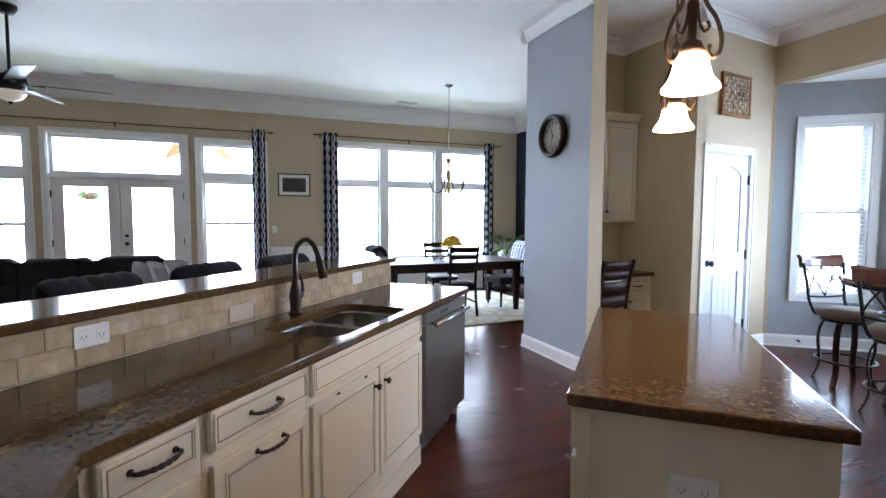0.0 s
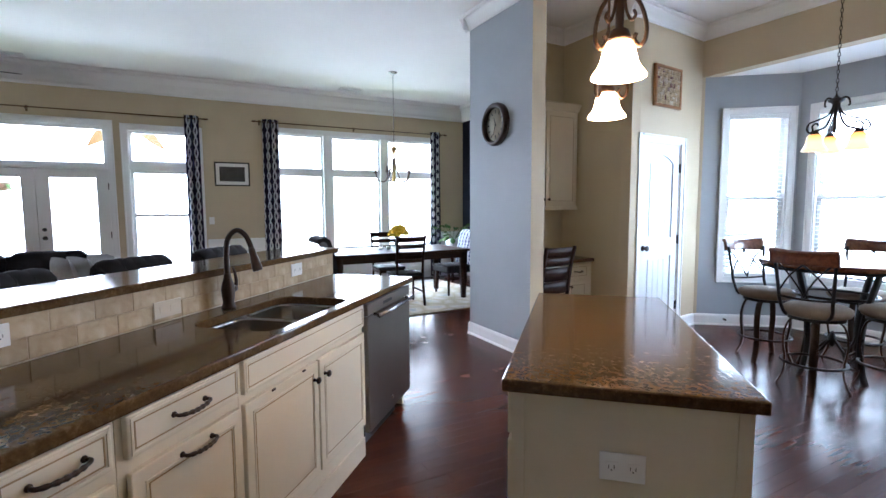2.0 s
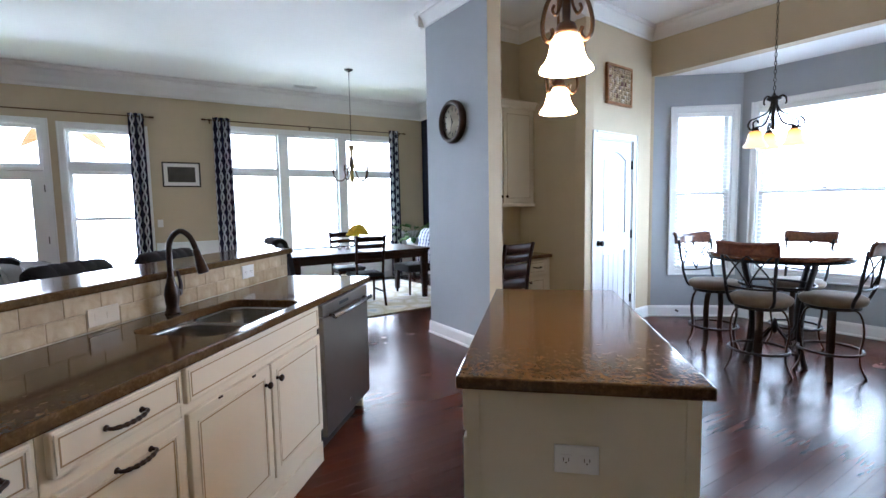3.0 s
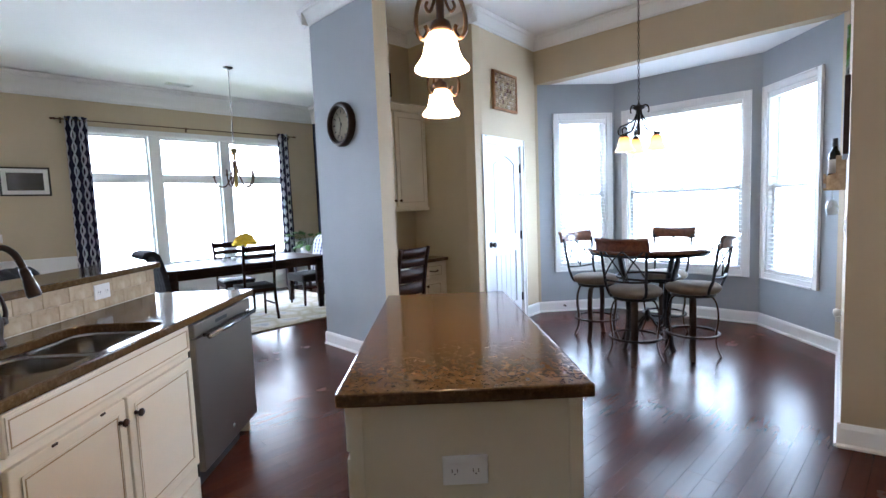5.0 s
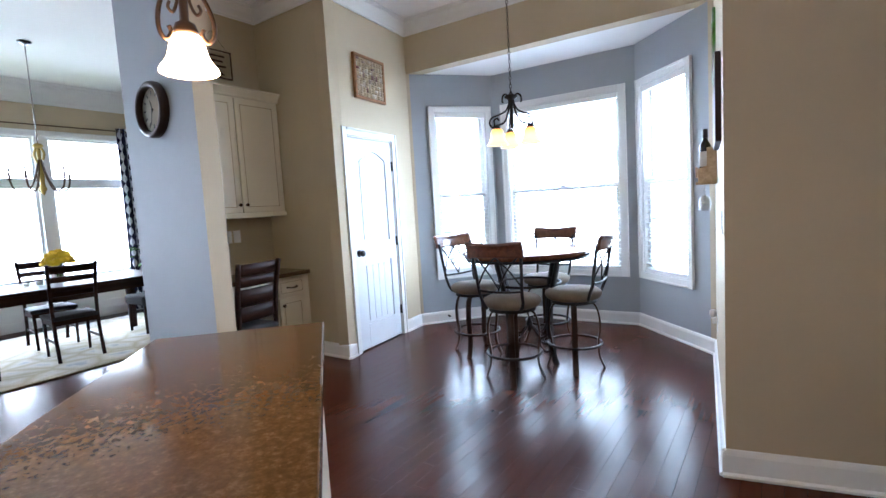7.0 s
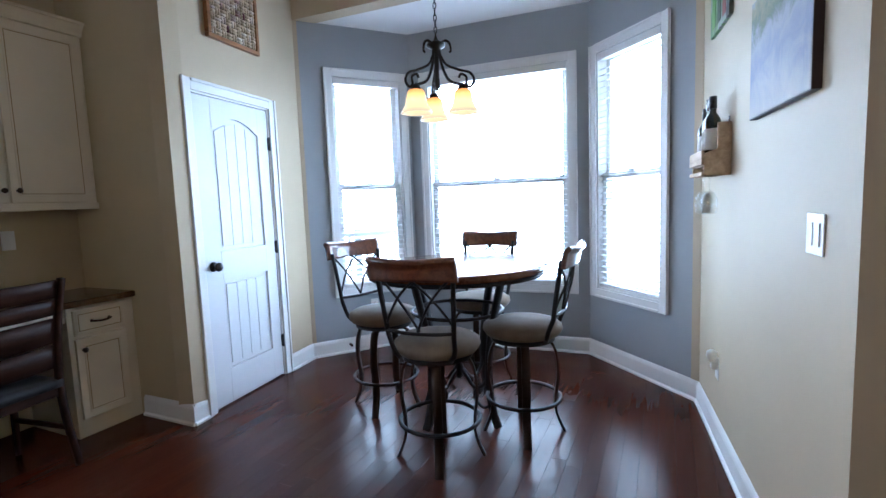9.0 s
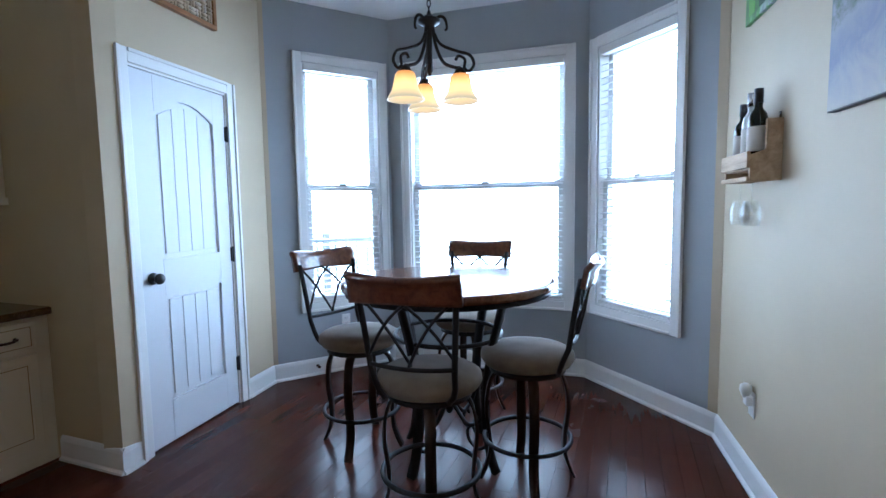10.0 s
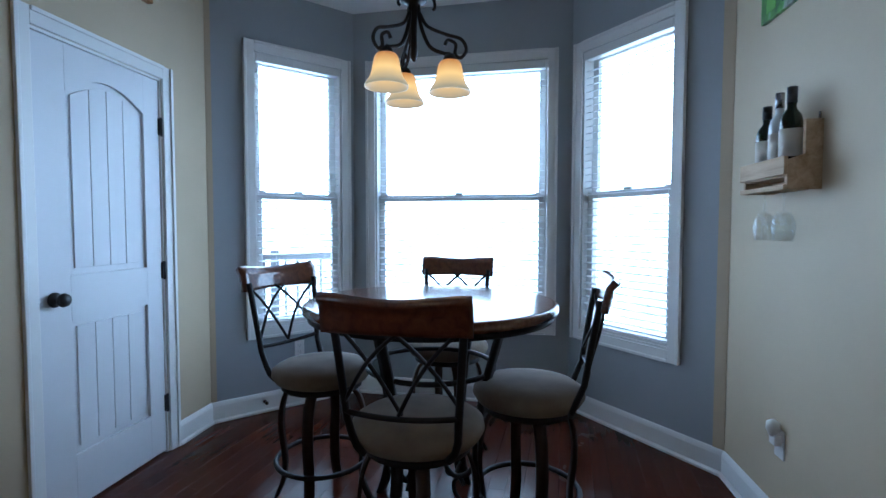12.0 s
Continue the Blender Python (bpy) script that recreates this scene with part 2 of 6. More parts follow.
for _e, (_p, _c) in zip(_r.color_ramp.elements, ((0.0, (0.34, 0.26, 0.14, 1)), (0.5, (1.0, 0.54, 0.15, 1)), (1.0, (0.40, 0.11, 0.012, 1)))):
    _e.position, _e.color = _p, _c
_t.links.new(_r.outputs[0], _t.nodes["Principled BSDF"].inputs["Emission Color"])
AMBER.node_tree.nodes["Principled BSDF"].inputs["Base Color"].default_value = (0.26, 0.13, 0.04, 1)
BULB = glow("lit bulb", (1.0, 0.8, 0.5), 1.0)


def distance(name, low, mid, high, strength):
    """Bright overexposed distance outside the windows: hazy sky over pale greenery."""
    m = bpy.data.materials.new(name)
    m.use_nodes = True
    m.node_tree.nodes.clear()
    out = m.node_tree.nodes.new("ShaderNodeOutputMaterial")
    em = nd(m, "ShaderNodeEmission", Strength=strength)
    v = coords(m)
    sx = m.node_tree.nodes.new("ShaderNodeSeparateXYZ")
    lk(m, v, sx.inputs[0])
    rise = nd(m, "ShaderNodeMapRange", **{"From Min": 1.0, "From Max": 3.2, "To Min": -0.12, "To Max": 0.35})
    lk(m, sx.outputs[2], rise.inputs["Value"])
    add = nd(m, "ShaderNodeMath")
    lk(m, noise_tex(m, v, 0.9, 8), add.inputs[0])
    lk(m, rise.outputs[0], add.inputs[1])
    lk(m, ramp(m, add.outputs[0], [(0.30, low), (0.45, mid), (1.0, high)]), em.inputs[0])
    lk(m, em.outputs[0], out.inputs[0])
    return m


GARDEN = distance("bright hazy garden", (0.62, 0.63, 0.61), (0.90, 0.88, 0.86), (1.0, 0.96, 0.93), GARDEN_GLOW)
BAYSKY = distance("bright hazy sky", (0.60, 0.66, 0.68), (0.82, 0.88, 0.93), (0.96, 0.99, 1.0), BAY_GLOW)

# ---- mesh tools ----
class Mesh:
    """A bmesh with a few solid shapes."""

    def __init__(self, m=None):
        self.bm, self.m, self.slot = bmesh.new(), m or Matrix(), 0

    def _done(self, verts, m):
        bmesh.ops.transform(self.bm, matrix=self.m @ (m or Matrix()), verts=verts)
        if self.slot:
            vs = set(verts)
            for f in self.bm.faces:
                if f.verts[0] in vs:
                    f.material_index = self.slot
        return self

    def box(self, x0, x1, y0, y1, z0, z1, bev=0.0, m=None, seg=2):
        r = bmesh.ops.create_cube(self.bm, size=1)
        vs = r["verts"]
        bmesh.ops.transform(self.bm, matrix=Matrix.Translation(((x0 + x1) / 2, (y0 + y1) / 2, (z0 + z1) / 2)) @ Matrix.Diagonal((abs(x1 - x0), abs(y1 - y0), abs(z1 - z0), 1)), verts=vs)
        if bev > 0:
            es = list({e for v in vs for e in v.link_edges})
            r = bmesh.ops.bevel(self.bm, geom=es, offset=bev, segments=seg, affect='EDGES', profile=0.5)
            vs = list({v for f in r["faces"] for v in f.verts} | {v for v in vs if v.is_valid})
        return self._done(vs, m)

    def prism(self, pts, z0, z1, bev=0.0, m=None):
        lo = [self.bm.verts.new((x, y, z0)) for x, y in pts]
        hi = [self.bm.verts.new((x, y, z1)) for x, y in pts]
        n = len(pts)
        fs = [self.bm.faces.new(lo[::-1]), self.bm.faces.new(hi)]
        for i in range(n):
            fs.append(self.bm.faces.new((lo[i], lo[(i + 1) % n], hi[(i + 1) % n], hi[i])))
        bmesh.ops.recalc_face_normals(self.bm, faces=fs)
        vs = lo + hi
        if bev > 0:
            es = list({e for v in vs for e in v.link_edges})
            r = bmesh.ops.bevel(self.bm, geom=es, offset=bev, segments=2, affect='EDGES', profile=0.5)
            vs = list({v for f in r["faces"] for v in f.verts} | {v for v in vs if v.is_valid})
        return self._done(vs, m)

    def lathe(self, prof, n=24, m=None, cap=True):
        rings = []
        for r, z in prof:
            rings.append([self.bm.verts.new((r * math.cos(2 * math.pi * i / n), r * math.sin(2 * math.pi * i / n), z)) for i in range(n)])
        fs = []
        for a, b in zip(rings, rings[1:]):
            for i in range(n):
                fs.append(self.bm.faces.new((a[i], a[(i + 1) % n], b[(i + 1) % n], b[i])))
        if cap:
            fs.append(self.bm.faces.new(rings[0][::-1]))
            fs.append(self.bm.faces.new(rings[-1]))
        for f in fs:
            f.smooth = True
        bmesh.ops.recalc_face_normals(self.bm, faces=fs)
        return self._done([v for r in rings for v in r], m)

    def tube(self, pts, r, n=8, m=None, closed=False, flat=1.0):
        """A rod of radius r (or a radius a point) along the points; flat squeezes it sideways."""
        P = [Vector(p) for p in pts]
        k = len(P)
        rad = r if isinstance(r, (list, tuple)) else [r] * k
        rings, up = [], None
        for i, p in enumerate(P):
            a = P[(i - 1) % k] if (i > 0 or closed) else P[i]
            b = P[(i + 1) % k] if (i < k - 1 or closed) else P[i]
            d = (b - a).normalized()
            if up is None:
                up = d.orthogonal().normalized()
            up = (up - d * up.dot(d)).normalized()
            s = d.cross(up)
            rings.append([self.bm.verts.new(p + rad[i] * (math.cos(2 * math.pi * j / n) * up + flat * math.sin(2 * math.pi * j / n) * s)) for j in range(n)])
        fs = []
        pairs = list(zip(rings, rings[1:])) + ([(rings[-1], rings[0])] if closed else [])
        for a, b in pairs:
            for j in range(n):
                fs.append(self.bm.faces.new((a[j], a[(j + 1) % n], b[(j + 1) % n], b[j])))
        if not closed:
            fs.append(self.bm.faces.new(rings[0][::-1]))
            fs.append(self.bm.faces.new(rings[-1]))
        for f in fs:
            f.smooth = True
        bmesh.ops.recalc_face_normals(self.bm, faces=fs)
        return self._done([v for q in rings for v in q], m)

    def grid(self, fn, nu, nv, thick=0.0, m=None):
        """A surface fn(u, v) for u, v in 0..1, given thickness along its normals."""
        vs = [[self.bm.verts.new(fn(i / nu, j / nv)) for j in range(nv + 1)] for i in range(nu + 1)]
        fs = [self.bm.faces.new((vs[i][j], vs[i + 1][j], vs[i + 1][j + 1], vs[i][j + 1])) for i in range(nu) for j in range(nv)]
        allv = [v for r in vs for v in r]
        for f in fs:
            f.smooth = True
        if thick:
            self.bm.normal_update()
            r = bmesh.ops.solidify(self.bm, geom=fs, thickness=thick)
            allv = list({v for g in r["geom"] if isinstance(g, bmesh.types.BMFace) for v in g.verts} | set(allv))
        return self._done(allv, m)

    def ball(self, c, r, sub=2, m=None, squash=(1, 1, 1)):
        q = bmesh.ops.create_icosphere(self.bm, subdivisions=sub, radius=1)
        bmesh.ops.transform(self.bm, matrix=Matrix.Translation(c) @ Matrix.Diagonal((r * squash[0], r * squash[1], r * squash[2], 1)), verts=q["verts"])
        vs = set(q["verts"])
        for f in self.bm.faces:
            if f.verts[0] in vs:
                f.smooth = True
        return self._done(q["verts"], m)


def spline(pts, n=6):
    """Points of a Catmull-Rom curve through pts."""
    P = [Vector(p) for p in pts]
    out = []
    for i in range(len(P) - 1):
        a, b, c, d = P[max(i - 1, 0)], P[i], P[i + 1], P[min(i + 2, len(P) - 1)]
        for k in range(n):
            t = k / n
            out.append(0.5 * ((2 * b) + (c - a) * t + (2 * a - 5 * b + 4 * c - d) * t * t + (3 * b - a - 3 * c + d) * t ** 3))
    out.append(P[-1])
    return out


def mesh_object(name, m, material):
    me = bpy.data.meshes.new(name)
    m.bm.to_mesh(me)
    m.bm.free()
    for q in (material if isinstance(material, (list, tuple)) else (material,)):
        me.materials.append(q)
    return new(name, me)


def part(name, m, material, parent, label=""):
    ob = mesh_object(name, m, material)
    ob.parent = parent
    return tagged(ob, label) if label else ob


def thing(name, m, label, category, group=""):
    ob = new(name)
    ob.empty_display_size = 0.1
    ob.matrix_world = m
    return tagged(ob, label, category, group)


def structure(name, m, material, label):
    return tagged(mesh_object(name, m, material), label, kind="structure")


def along(p0, p1, z=0.0):
    """A frame at p0 whose x runs to p1 and whose y points to the left, out of the room."""
    return pose(p0[0], p0[1], z, 0, 0, math.degrees(math.atan2(p1[1] - p0[1], p1[0] - p0[0])))


def length(p0, p1):
    return math.hypot(p1[0] - p0[0], p1[1] - p0[1])


# ---- plan ----
CEILING, NOOK_CEIL = 3.38, 2.835
NW, NE = (-5.6, 9.1), (5.65, 9.1)
SE_DIN, PILLAR_FAR = (5.65, 4.97), (3.45, 4.97)
PANTRY, BAY_L, BAY_A, BAY_B, BAY_R = (4.52, 3.895), (5.805, 4.036), (6.60, 3.40), (6.665, 1.82), (5.895, 1.056)
WINE_END, BEIGE_END, SW = (3.985, 0.846), (4.78, -2.6), (-5.6, -2.6)


def wall(name, p0, p1, material, label, z1=CEILING, thick=0.14, holes=(), extra=(0, 0)):
    """A wall with the room on its right-hand side, going p0 to p1, with openings (a0, a1, z0, z1)."""
    L = length(p0, p1)
    xs = sorted({-extra[0], L + extra[1], *[h[0] for h in holes], *[h[1] for h in holes]})
    zs = sorted({0.0, z1, *[h[2] for h in holes], *[h[3] for h in holes]})
    m = Mesh(along(p0, p1))
    for a, b in zip(xs, xs[1:]):
        for c, d in zip(zs, zs[1:]):
            if any(h[0] <= (a + b) / 2 <= h[1] and h[2] <= (c + d) / 2 <= h[3] for h in holes):
                continue
            m.box(a, b, 0, thick, c, d)
    bmesh.ops.remove_doubles(m.bm, verts=m.bm.verts, dist=1e-5)
    return structure(name, m, material, label)


def profile_run(name, p0, p1, prof, z, material, label, ext=(0.0, 0.0)):
    """A moulding: profile points (out, up) swept along the wall's foot or head."""
    L = length(p0, p1)
    m = Mesh(along(p0, p1, z))
    a = [m.bm.verts.new((-ext[0], -o, u)) for o, u in prof]
    b = [m.bm.verts.new((L + ext[1], -o, u)) for o, u in prof]
    n = len(prof)
    fs = [m.bm.faces.new(a), m.bm.faces.new(b[::-1])]
    for i in range(n):
        fs.append(m.bm.faces.new((a[i], b[i], b[(i + 1) % n], a[(i + 1) % n])))
    bmesh.ops.recalc_face_normals(m.bm, faces=fs)
    m._done(a + b, None)
    return structure(name, m, material, label)


BASE = [(0, 0), (0.028, 0), (0.028, 0.012), (0.016, 0.022), (0.016, 0.105), (0.012, 0.118), (0.006, 0.128), (0, 0.132)]
CROWN = [(0, -0.15), (0.012, -0.15), (0.014, -0.132), (0.026, -0.115), (0.042, -0.075), (0.065, -0.04), (0.08, -0.032), (0.082, -0.014), (0.088, -0.012), (0.088, 0), (0, 0)]


def baseboard(p0, p1, ext=(0.0, 0.0)):
    return profile_run("baseboard", p0, p1, BASE, 0, WHITE, "white painted baseboard with a shoe moulding", ext)


def crown(p0, p1, ext=(0.0, 0.0), k=1.0):
    return profile_run("crown_moulding", p0, p1, [(o * k, u * k) for o, u in CROWN], CEILING - 0.002, WHITE, "white crown moulding under the ceiling", ext)


def lerp(p0, p1, d):
    L = length(p0, p1)
    return (p0[0] + (p1[0] - p0[0]) * d / L, p0[1] + (p1[1] - p0[1]) * d / L)


# ---- floor and ceilings ----
m = Mesh()
m.box(-5.7, 6.9, -2.7, 9.2, -0.1, -0.008)
floor = structure("floor", m, SUBFLOOR, "dark cherry hardwood floor with a satin shine")

m = Mesh()
m.box(-5.7, 6.9, -2.75, 9.25, CEILING, CEILING + 0.12)
structure("ceiling", m, CEIL, "smooth white ceiling")
m = Mesh()
m.prism([(5.86, 4.2), (6.9, 3.6), (6.9, 1.6), (5.95, 0.9)], NOOK_CEIL, NOOK_CEIL + 0.06)
structure("ceiling_nook", m, CEIL, "low white ceiling over the window bay")

# ---- walls ----
# living-room openings along x from the west end, offset 5.6
LIV = 5.6
H_L = (LIV - 3.20, LIV - 2.36, 0.30, 2.56)
H_F = (LIV - 2.10, LIV - 0.36, 0.0, 2.60)
H_R = (LIV - 0.115, LIV + 0.80, 0.30, 2.56)
H_D = (LIV + 2.00, LIV + 5.02, 0.62, 2.66)
wall("wall_north", NW, NE, BEIGE, "cream wall with tall windows and French doors", holes=(H_L, H_F, H_R, H_D), extra=(0.14, 0.14))
wall("wall_dining_east", NE, SE_DIN, NAVY, "navy painted dining wall")
wall("wall_dining_south", SE_DIN, PILLAR_FAR, BEIGE, "plain cream wall behind the desk alcove", thick=0.09, extra=(0.14, 0))
m = Mesh()
m.box(3.30, 3.45, 3.93, 4.97, 0, CEILING)
for f in m.bm.faces:
    f.material_index = 1 if f.normal.x < -0.5 or f.normal.y > 0.5 else 0
structure("wall_pillar", m, (BEIGE, GREY), "end of a partition painted blue grey on one face")
wall("wall_pantry_side", (4.52, 4.88), PANTRY, BEIGE, "cream side wall of the pantry", thick=0.12, extra=(0, -0.0))
DOOR_A, DOOR_B, DOOR_H = 0.172, 0.905, 2.06
wall("wall_pantry", PANTRY, BAY_L, BEIGE, "cream pantry wall around the door", thick=0.12, holes=((DOOR_A, DOOR_B, 0, DOOR_H),))
WL, WC, WR = (0.295, 0.915, 0.575, 2.41), (0.17, 1.42, 0.575, 2.41), (0.10, 0.765, 0.575, 2.41)
wall("wall_bay_left", BAY_L, BAY_A, GREY, "blue grey bay wall", holes=(WL,))
wall("wall_bay_centre", BAY_A, BAY_B, GREY, "blue grey bay wall", holes=(WC,))
wall("wall_bay_right", BAY_B, BAY_R, GREY, "blue grey bay wall", holes=(WR,))
WINE_OUT = (WINE_END[0] + 0.165, WINE_END[1] - 0.128)
m = Mesh()
m.prism([BAY_R, WINE_END, WINE_OUT, (BAY_R[0] + 0.014, BAY_R[1] - 0.14)], 0, CEILING)
structure("wall_wine", m, BEIGE, "cream wall with pictures and a wine rack")
m = Mesh()
m.prism([WINE_END, BEIGE_END, (BEIGE_END[0] + 0.14, BEIGE_END[1]), WINE_OUT], 0, CEILING)
structure("wall_kitchen_east", m, BEIGE, "plain beige kitchen wall")
wall("wall_south", BEIGE_END, SW, BEIGE, "plain beige wall")
wall("wall_west", SW, NW, BEIGE, "plain cream wall")
# the cream paint turns the corner a little way on to the bay walls
for a, b, d0, d1 in ((BAY_L, BAY_A, 0.0, 0.035), (BAY_B, BAY_R, length(BAY_B, BAY_R) - 0.06, length(BAY_B, BAY_R))):
    m = Mesh(along(a, b))
    m.box(d0, d1, -0.003, 0.0, 0.131, NOOK_CEIL - 0.001)
    structure("trim_corner", m, BEIGE, "cream painted corner strip")
m = Mesh()
m.prism([BAY_L, BAY_R, (BAY_R[0] + 0.14, BAY_R[1] - 0.1), (BAY_L[0] + 0.14, BAY_L[1] + 0.1)], NOOK_CEIL - 0.004, CEILING)
structure("wall_beam", m, BEIGE, "cream header over the window bay")

for a, b in ((NW, NE), (NE, SE_DIN), (SE_DIN, PILLAR_FAR), (SW, NW)):
    crown(a, b, k=1.9)
for a, b, e in ((PANTRY, BAY_L, (0.09, 0.0)), ((4.52, 4.88), PANTRY, (0, 0.09)), (BAY_L, BAY_R, (0, 0)), (BAY_R, WINE_END, (0, 0.1)), (WINE_END, BEIGE_END, (0.1, 0)), (BEIGE_END, SW, (0, 0)), ((3.45, 4.97), (3.30, 4.97), (0.08, 0.08)), ((3.30, 4.97), (3.30, 3.93), (0.08, 0.0)), ((3.45, 4.88), (4.52, 4.88), (0, 0))):
    crown(a, b, e)
for a, b, e in ((NW, lerp(NW, NE, H_F[0] - 0.09), (0, 0)), (lerp(NW, NE, H_F[1] + 0.09), NE, (0, 0)), (NE, SE_DIN, (0, 0)), (SE_DIN, PILLAR_FAR, (0, 0)), ((3.30, 4.97), (3.30, 3.93), (0.016, 0.016)), ((3.30, 3.93), (3.45, 3.93), (0.016, 0.0)), ((4.52, 4.35), PANTRY, (0, 0.016)), (PANTRY, lerp(PANTRY, BAY_L, DOOR_A - 0.072), (0.016, 0)), (lerp(PANTRY, BAY_L, DOOR_B + 0.072), BAY_L, (0, 0)), (BAY_L, BAY_A, (0, 0)), (BAY_A, BAY_B, (0, 0)), (BAY_B, BAY_R, (0, 0)), (BAY_R, WINE_END, (0, 0.016)), (WINE_END, BEIGE_END, (0.016, 0)), (BEIGE_END, SW, (0, 0)), (SW, NW, (0, 0))):
    baseboard(a, b, e)

# ---- outside ----
m = Mesh()
m.box(-60, 60, -60, 60, -0.5, -0.45)
structure("ground", m, painted("pale dry lawn", (0.26, 0.28, 0.17), 0.9, 0.3, 8, 0.5), "pale lawn outside")
for nm, pts in (("backdrop_garden", [(-10, 12.9), (10, 12.9)]), ("backdrop_bay", [(7.4, 8.2), (10.4, 4.6), (10.6, 0.2), (7.2, -3.0)])):
    m = Mesh()
    for a, b in zip(pts, pts[1:]):
        m.m = along(a, b)
        m.box(0, length(a, b), 0, 0.05, -0.45, 6.5 if nm == "backdrop_garden" else 4.6)
    structure(nm, m, GARDEN if nm == "backdrop_garden" else BAYSKY, "overexposed garden distance")

# ---- windows ----
def blind(win, x0, x1, z0, z1, y, pitch=0.045, depth=0.036, tilt=11):
    """A horizontal blind: headrail, slats, bottom rail and ladder cords, as parts of the window."""
    part("blind_headrail", Mesh().box(x0, x1, y - 0.028, y + 0.028, z1 - 0.045, z1, 0.004), WHITE, win)
    me = None
    n = int((z1 - 0.06 - z0) / pitch)
    for i in range(n):
        z = z0 + 0.03 + i * pitch
        if me is None:
            ob = part("blind_slat", Mesh().box(x0 + 0.006, x1 - 0.006, -depth / 2, depth / 2, -0.002, 0.002), SLATPAINT, win)
            me = ob.data
        else:
            ob = new("blind_slat", me)
            ob.parent = win
        ob.matrix_basis = pose(0, y, z, tilt, 0, 0)
    part("blind_bottom_rail", Mesh().box(x0 + 0.006, x1 - 0.006, y - 0.022, y + 0.022, z0, z0 + 0.018, 0.003), WHITE, win)
    for fx in (0.12, 0.5, 0.88) if x1 - x0 > 0.8 else (0.2, 0.8):
        x = x0 + (x1 - x0) * fx
        part("blind_cord", Mesh().box(x - 0.001, x + 0.001, y - 0.022, y - 0.02, z0, z1 - 0.04), WHITE, win)


SLATPAINT = painted("white blind slat", (0.84, 0.85, 0.86), 0.45, 0.02)
_tl = nd(SLATPAINT, "ShaderNodeBsdfTranslucent", Color=(0.95, 0.97, 1.0, 1))
_ms = nd(SLATPAINT, "ShaderNodeMixShader", Fac=0.12)
lk(SLATPAINT, shader(SLATPAINT).outputs[0], _ms.inputs[1])
lk(SLATPAINT, _tl.outputs[0], _ms.inputs[2])
lk(SLATPAINT, _ms.outputs[0], SLATPAINT.node_tree.nodes["Material Output"].inputs[0])


def casing(win, x0, x1, z0, z1, w=0.075, sill=True, floor_level=False):
    """Flat casing with a raised outer bead round an opening; y < 0 is the room."""
    for nm, b in (("casing_left", (x0 - w, x0, z0 - (0 if floor_level else w), z1 + w)), ("casing_right", (x1, x1 + w, z0 - (0 if floor_level else w), z1 + w)), ("casing_head", (x0, x1, z1, z1 + w))):
        m = Mesh()
        m.box(b[0], b[1], -0.016, -0.001, b[2], b[3], 0.003)
        if nm == "casing_left":
            m.box(b[0], b[0] + 0.02, -0.026, -0.0155, b[2], b[3], 0.004)
        elif nm == "casing_right":
            m.box(b[1] - 0.02, b[1], -0.026, -0.0155, b[2], b[3], 0.004)
        else:
            m.box(b[0], b[1], -0.026, -0.0155, b[3] - 0.02, b[3], 0.004)
        part(nm, m, WHITE, win)
    if sill:
        m = Mesh()
        m.box(x0, x1, -0.016, -0.001, z0 - w, z0, 0.003)
        m.box(x0, x1, -0.026, -0.0155, z0 - w, z0 - w + 0.02, 0.004)
        part("window_sill", m, WHITE, win)


def jamb(win, x0, x1, z0, z1, d=0.14):
    m = Mesh()
    t = 0.012
    m.box(x0 + 0.0005, x0 + t, 0, d, z0 + 0.0005, z1 - 0.0005).box(x1 - t, x1 - 0.0005, 0, d, z0 + 0.0005, z1 - 0.0005)
    m.box(x0 + t, x1 - t, 0, d, z1 - t, z1 - 0.0005).box(x0 + t, x1 - t, 0, d, z0 + 0.0005, z0 + t)
    part("jamb", m, WHITE, win)


def sash(win, x0, x1, z0, z1, y, w=0.045):
    m = Mesh()
    m.box(x0, x0 + w, y - 0.018, y + 0.018, z0, z1, 0.003).box(x1 - w, x1, y - 0.018, y + 0.018, z0, z1, 0.003)
    m.box(x0 + w, x1 - w, y - 0.018, y + 0.018, z0, z0 + w, 0.003).box(x0 + w, x1 - w, y - 0.018, y + 0.018, z1 - w, z1, 0.003)
    s = part("sash", m, WHITE, win)
    p = part("pane", Mesh().box(x0 + w - 0.005, x1 - w + 0.005, y - 0.002, y + 0.002, z0 + w - 0.005, z1 - w + 0.005), PANE, s)
    p.visible_shadow = False
    return s


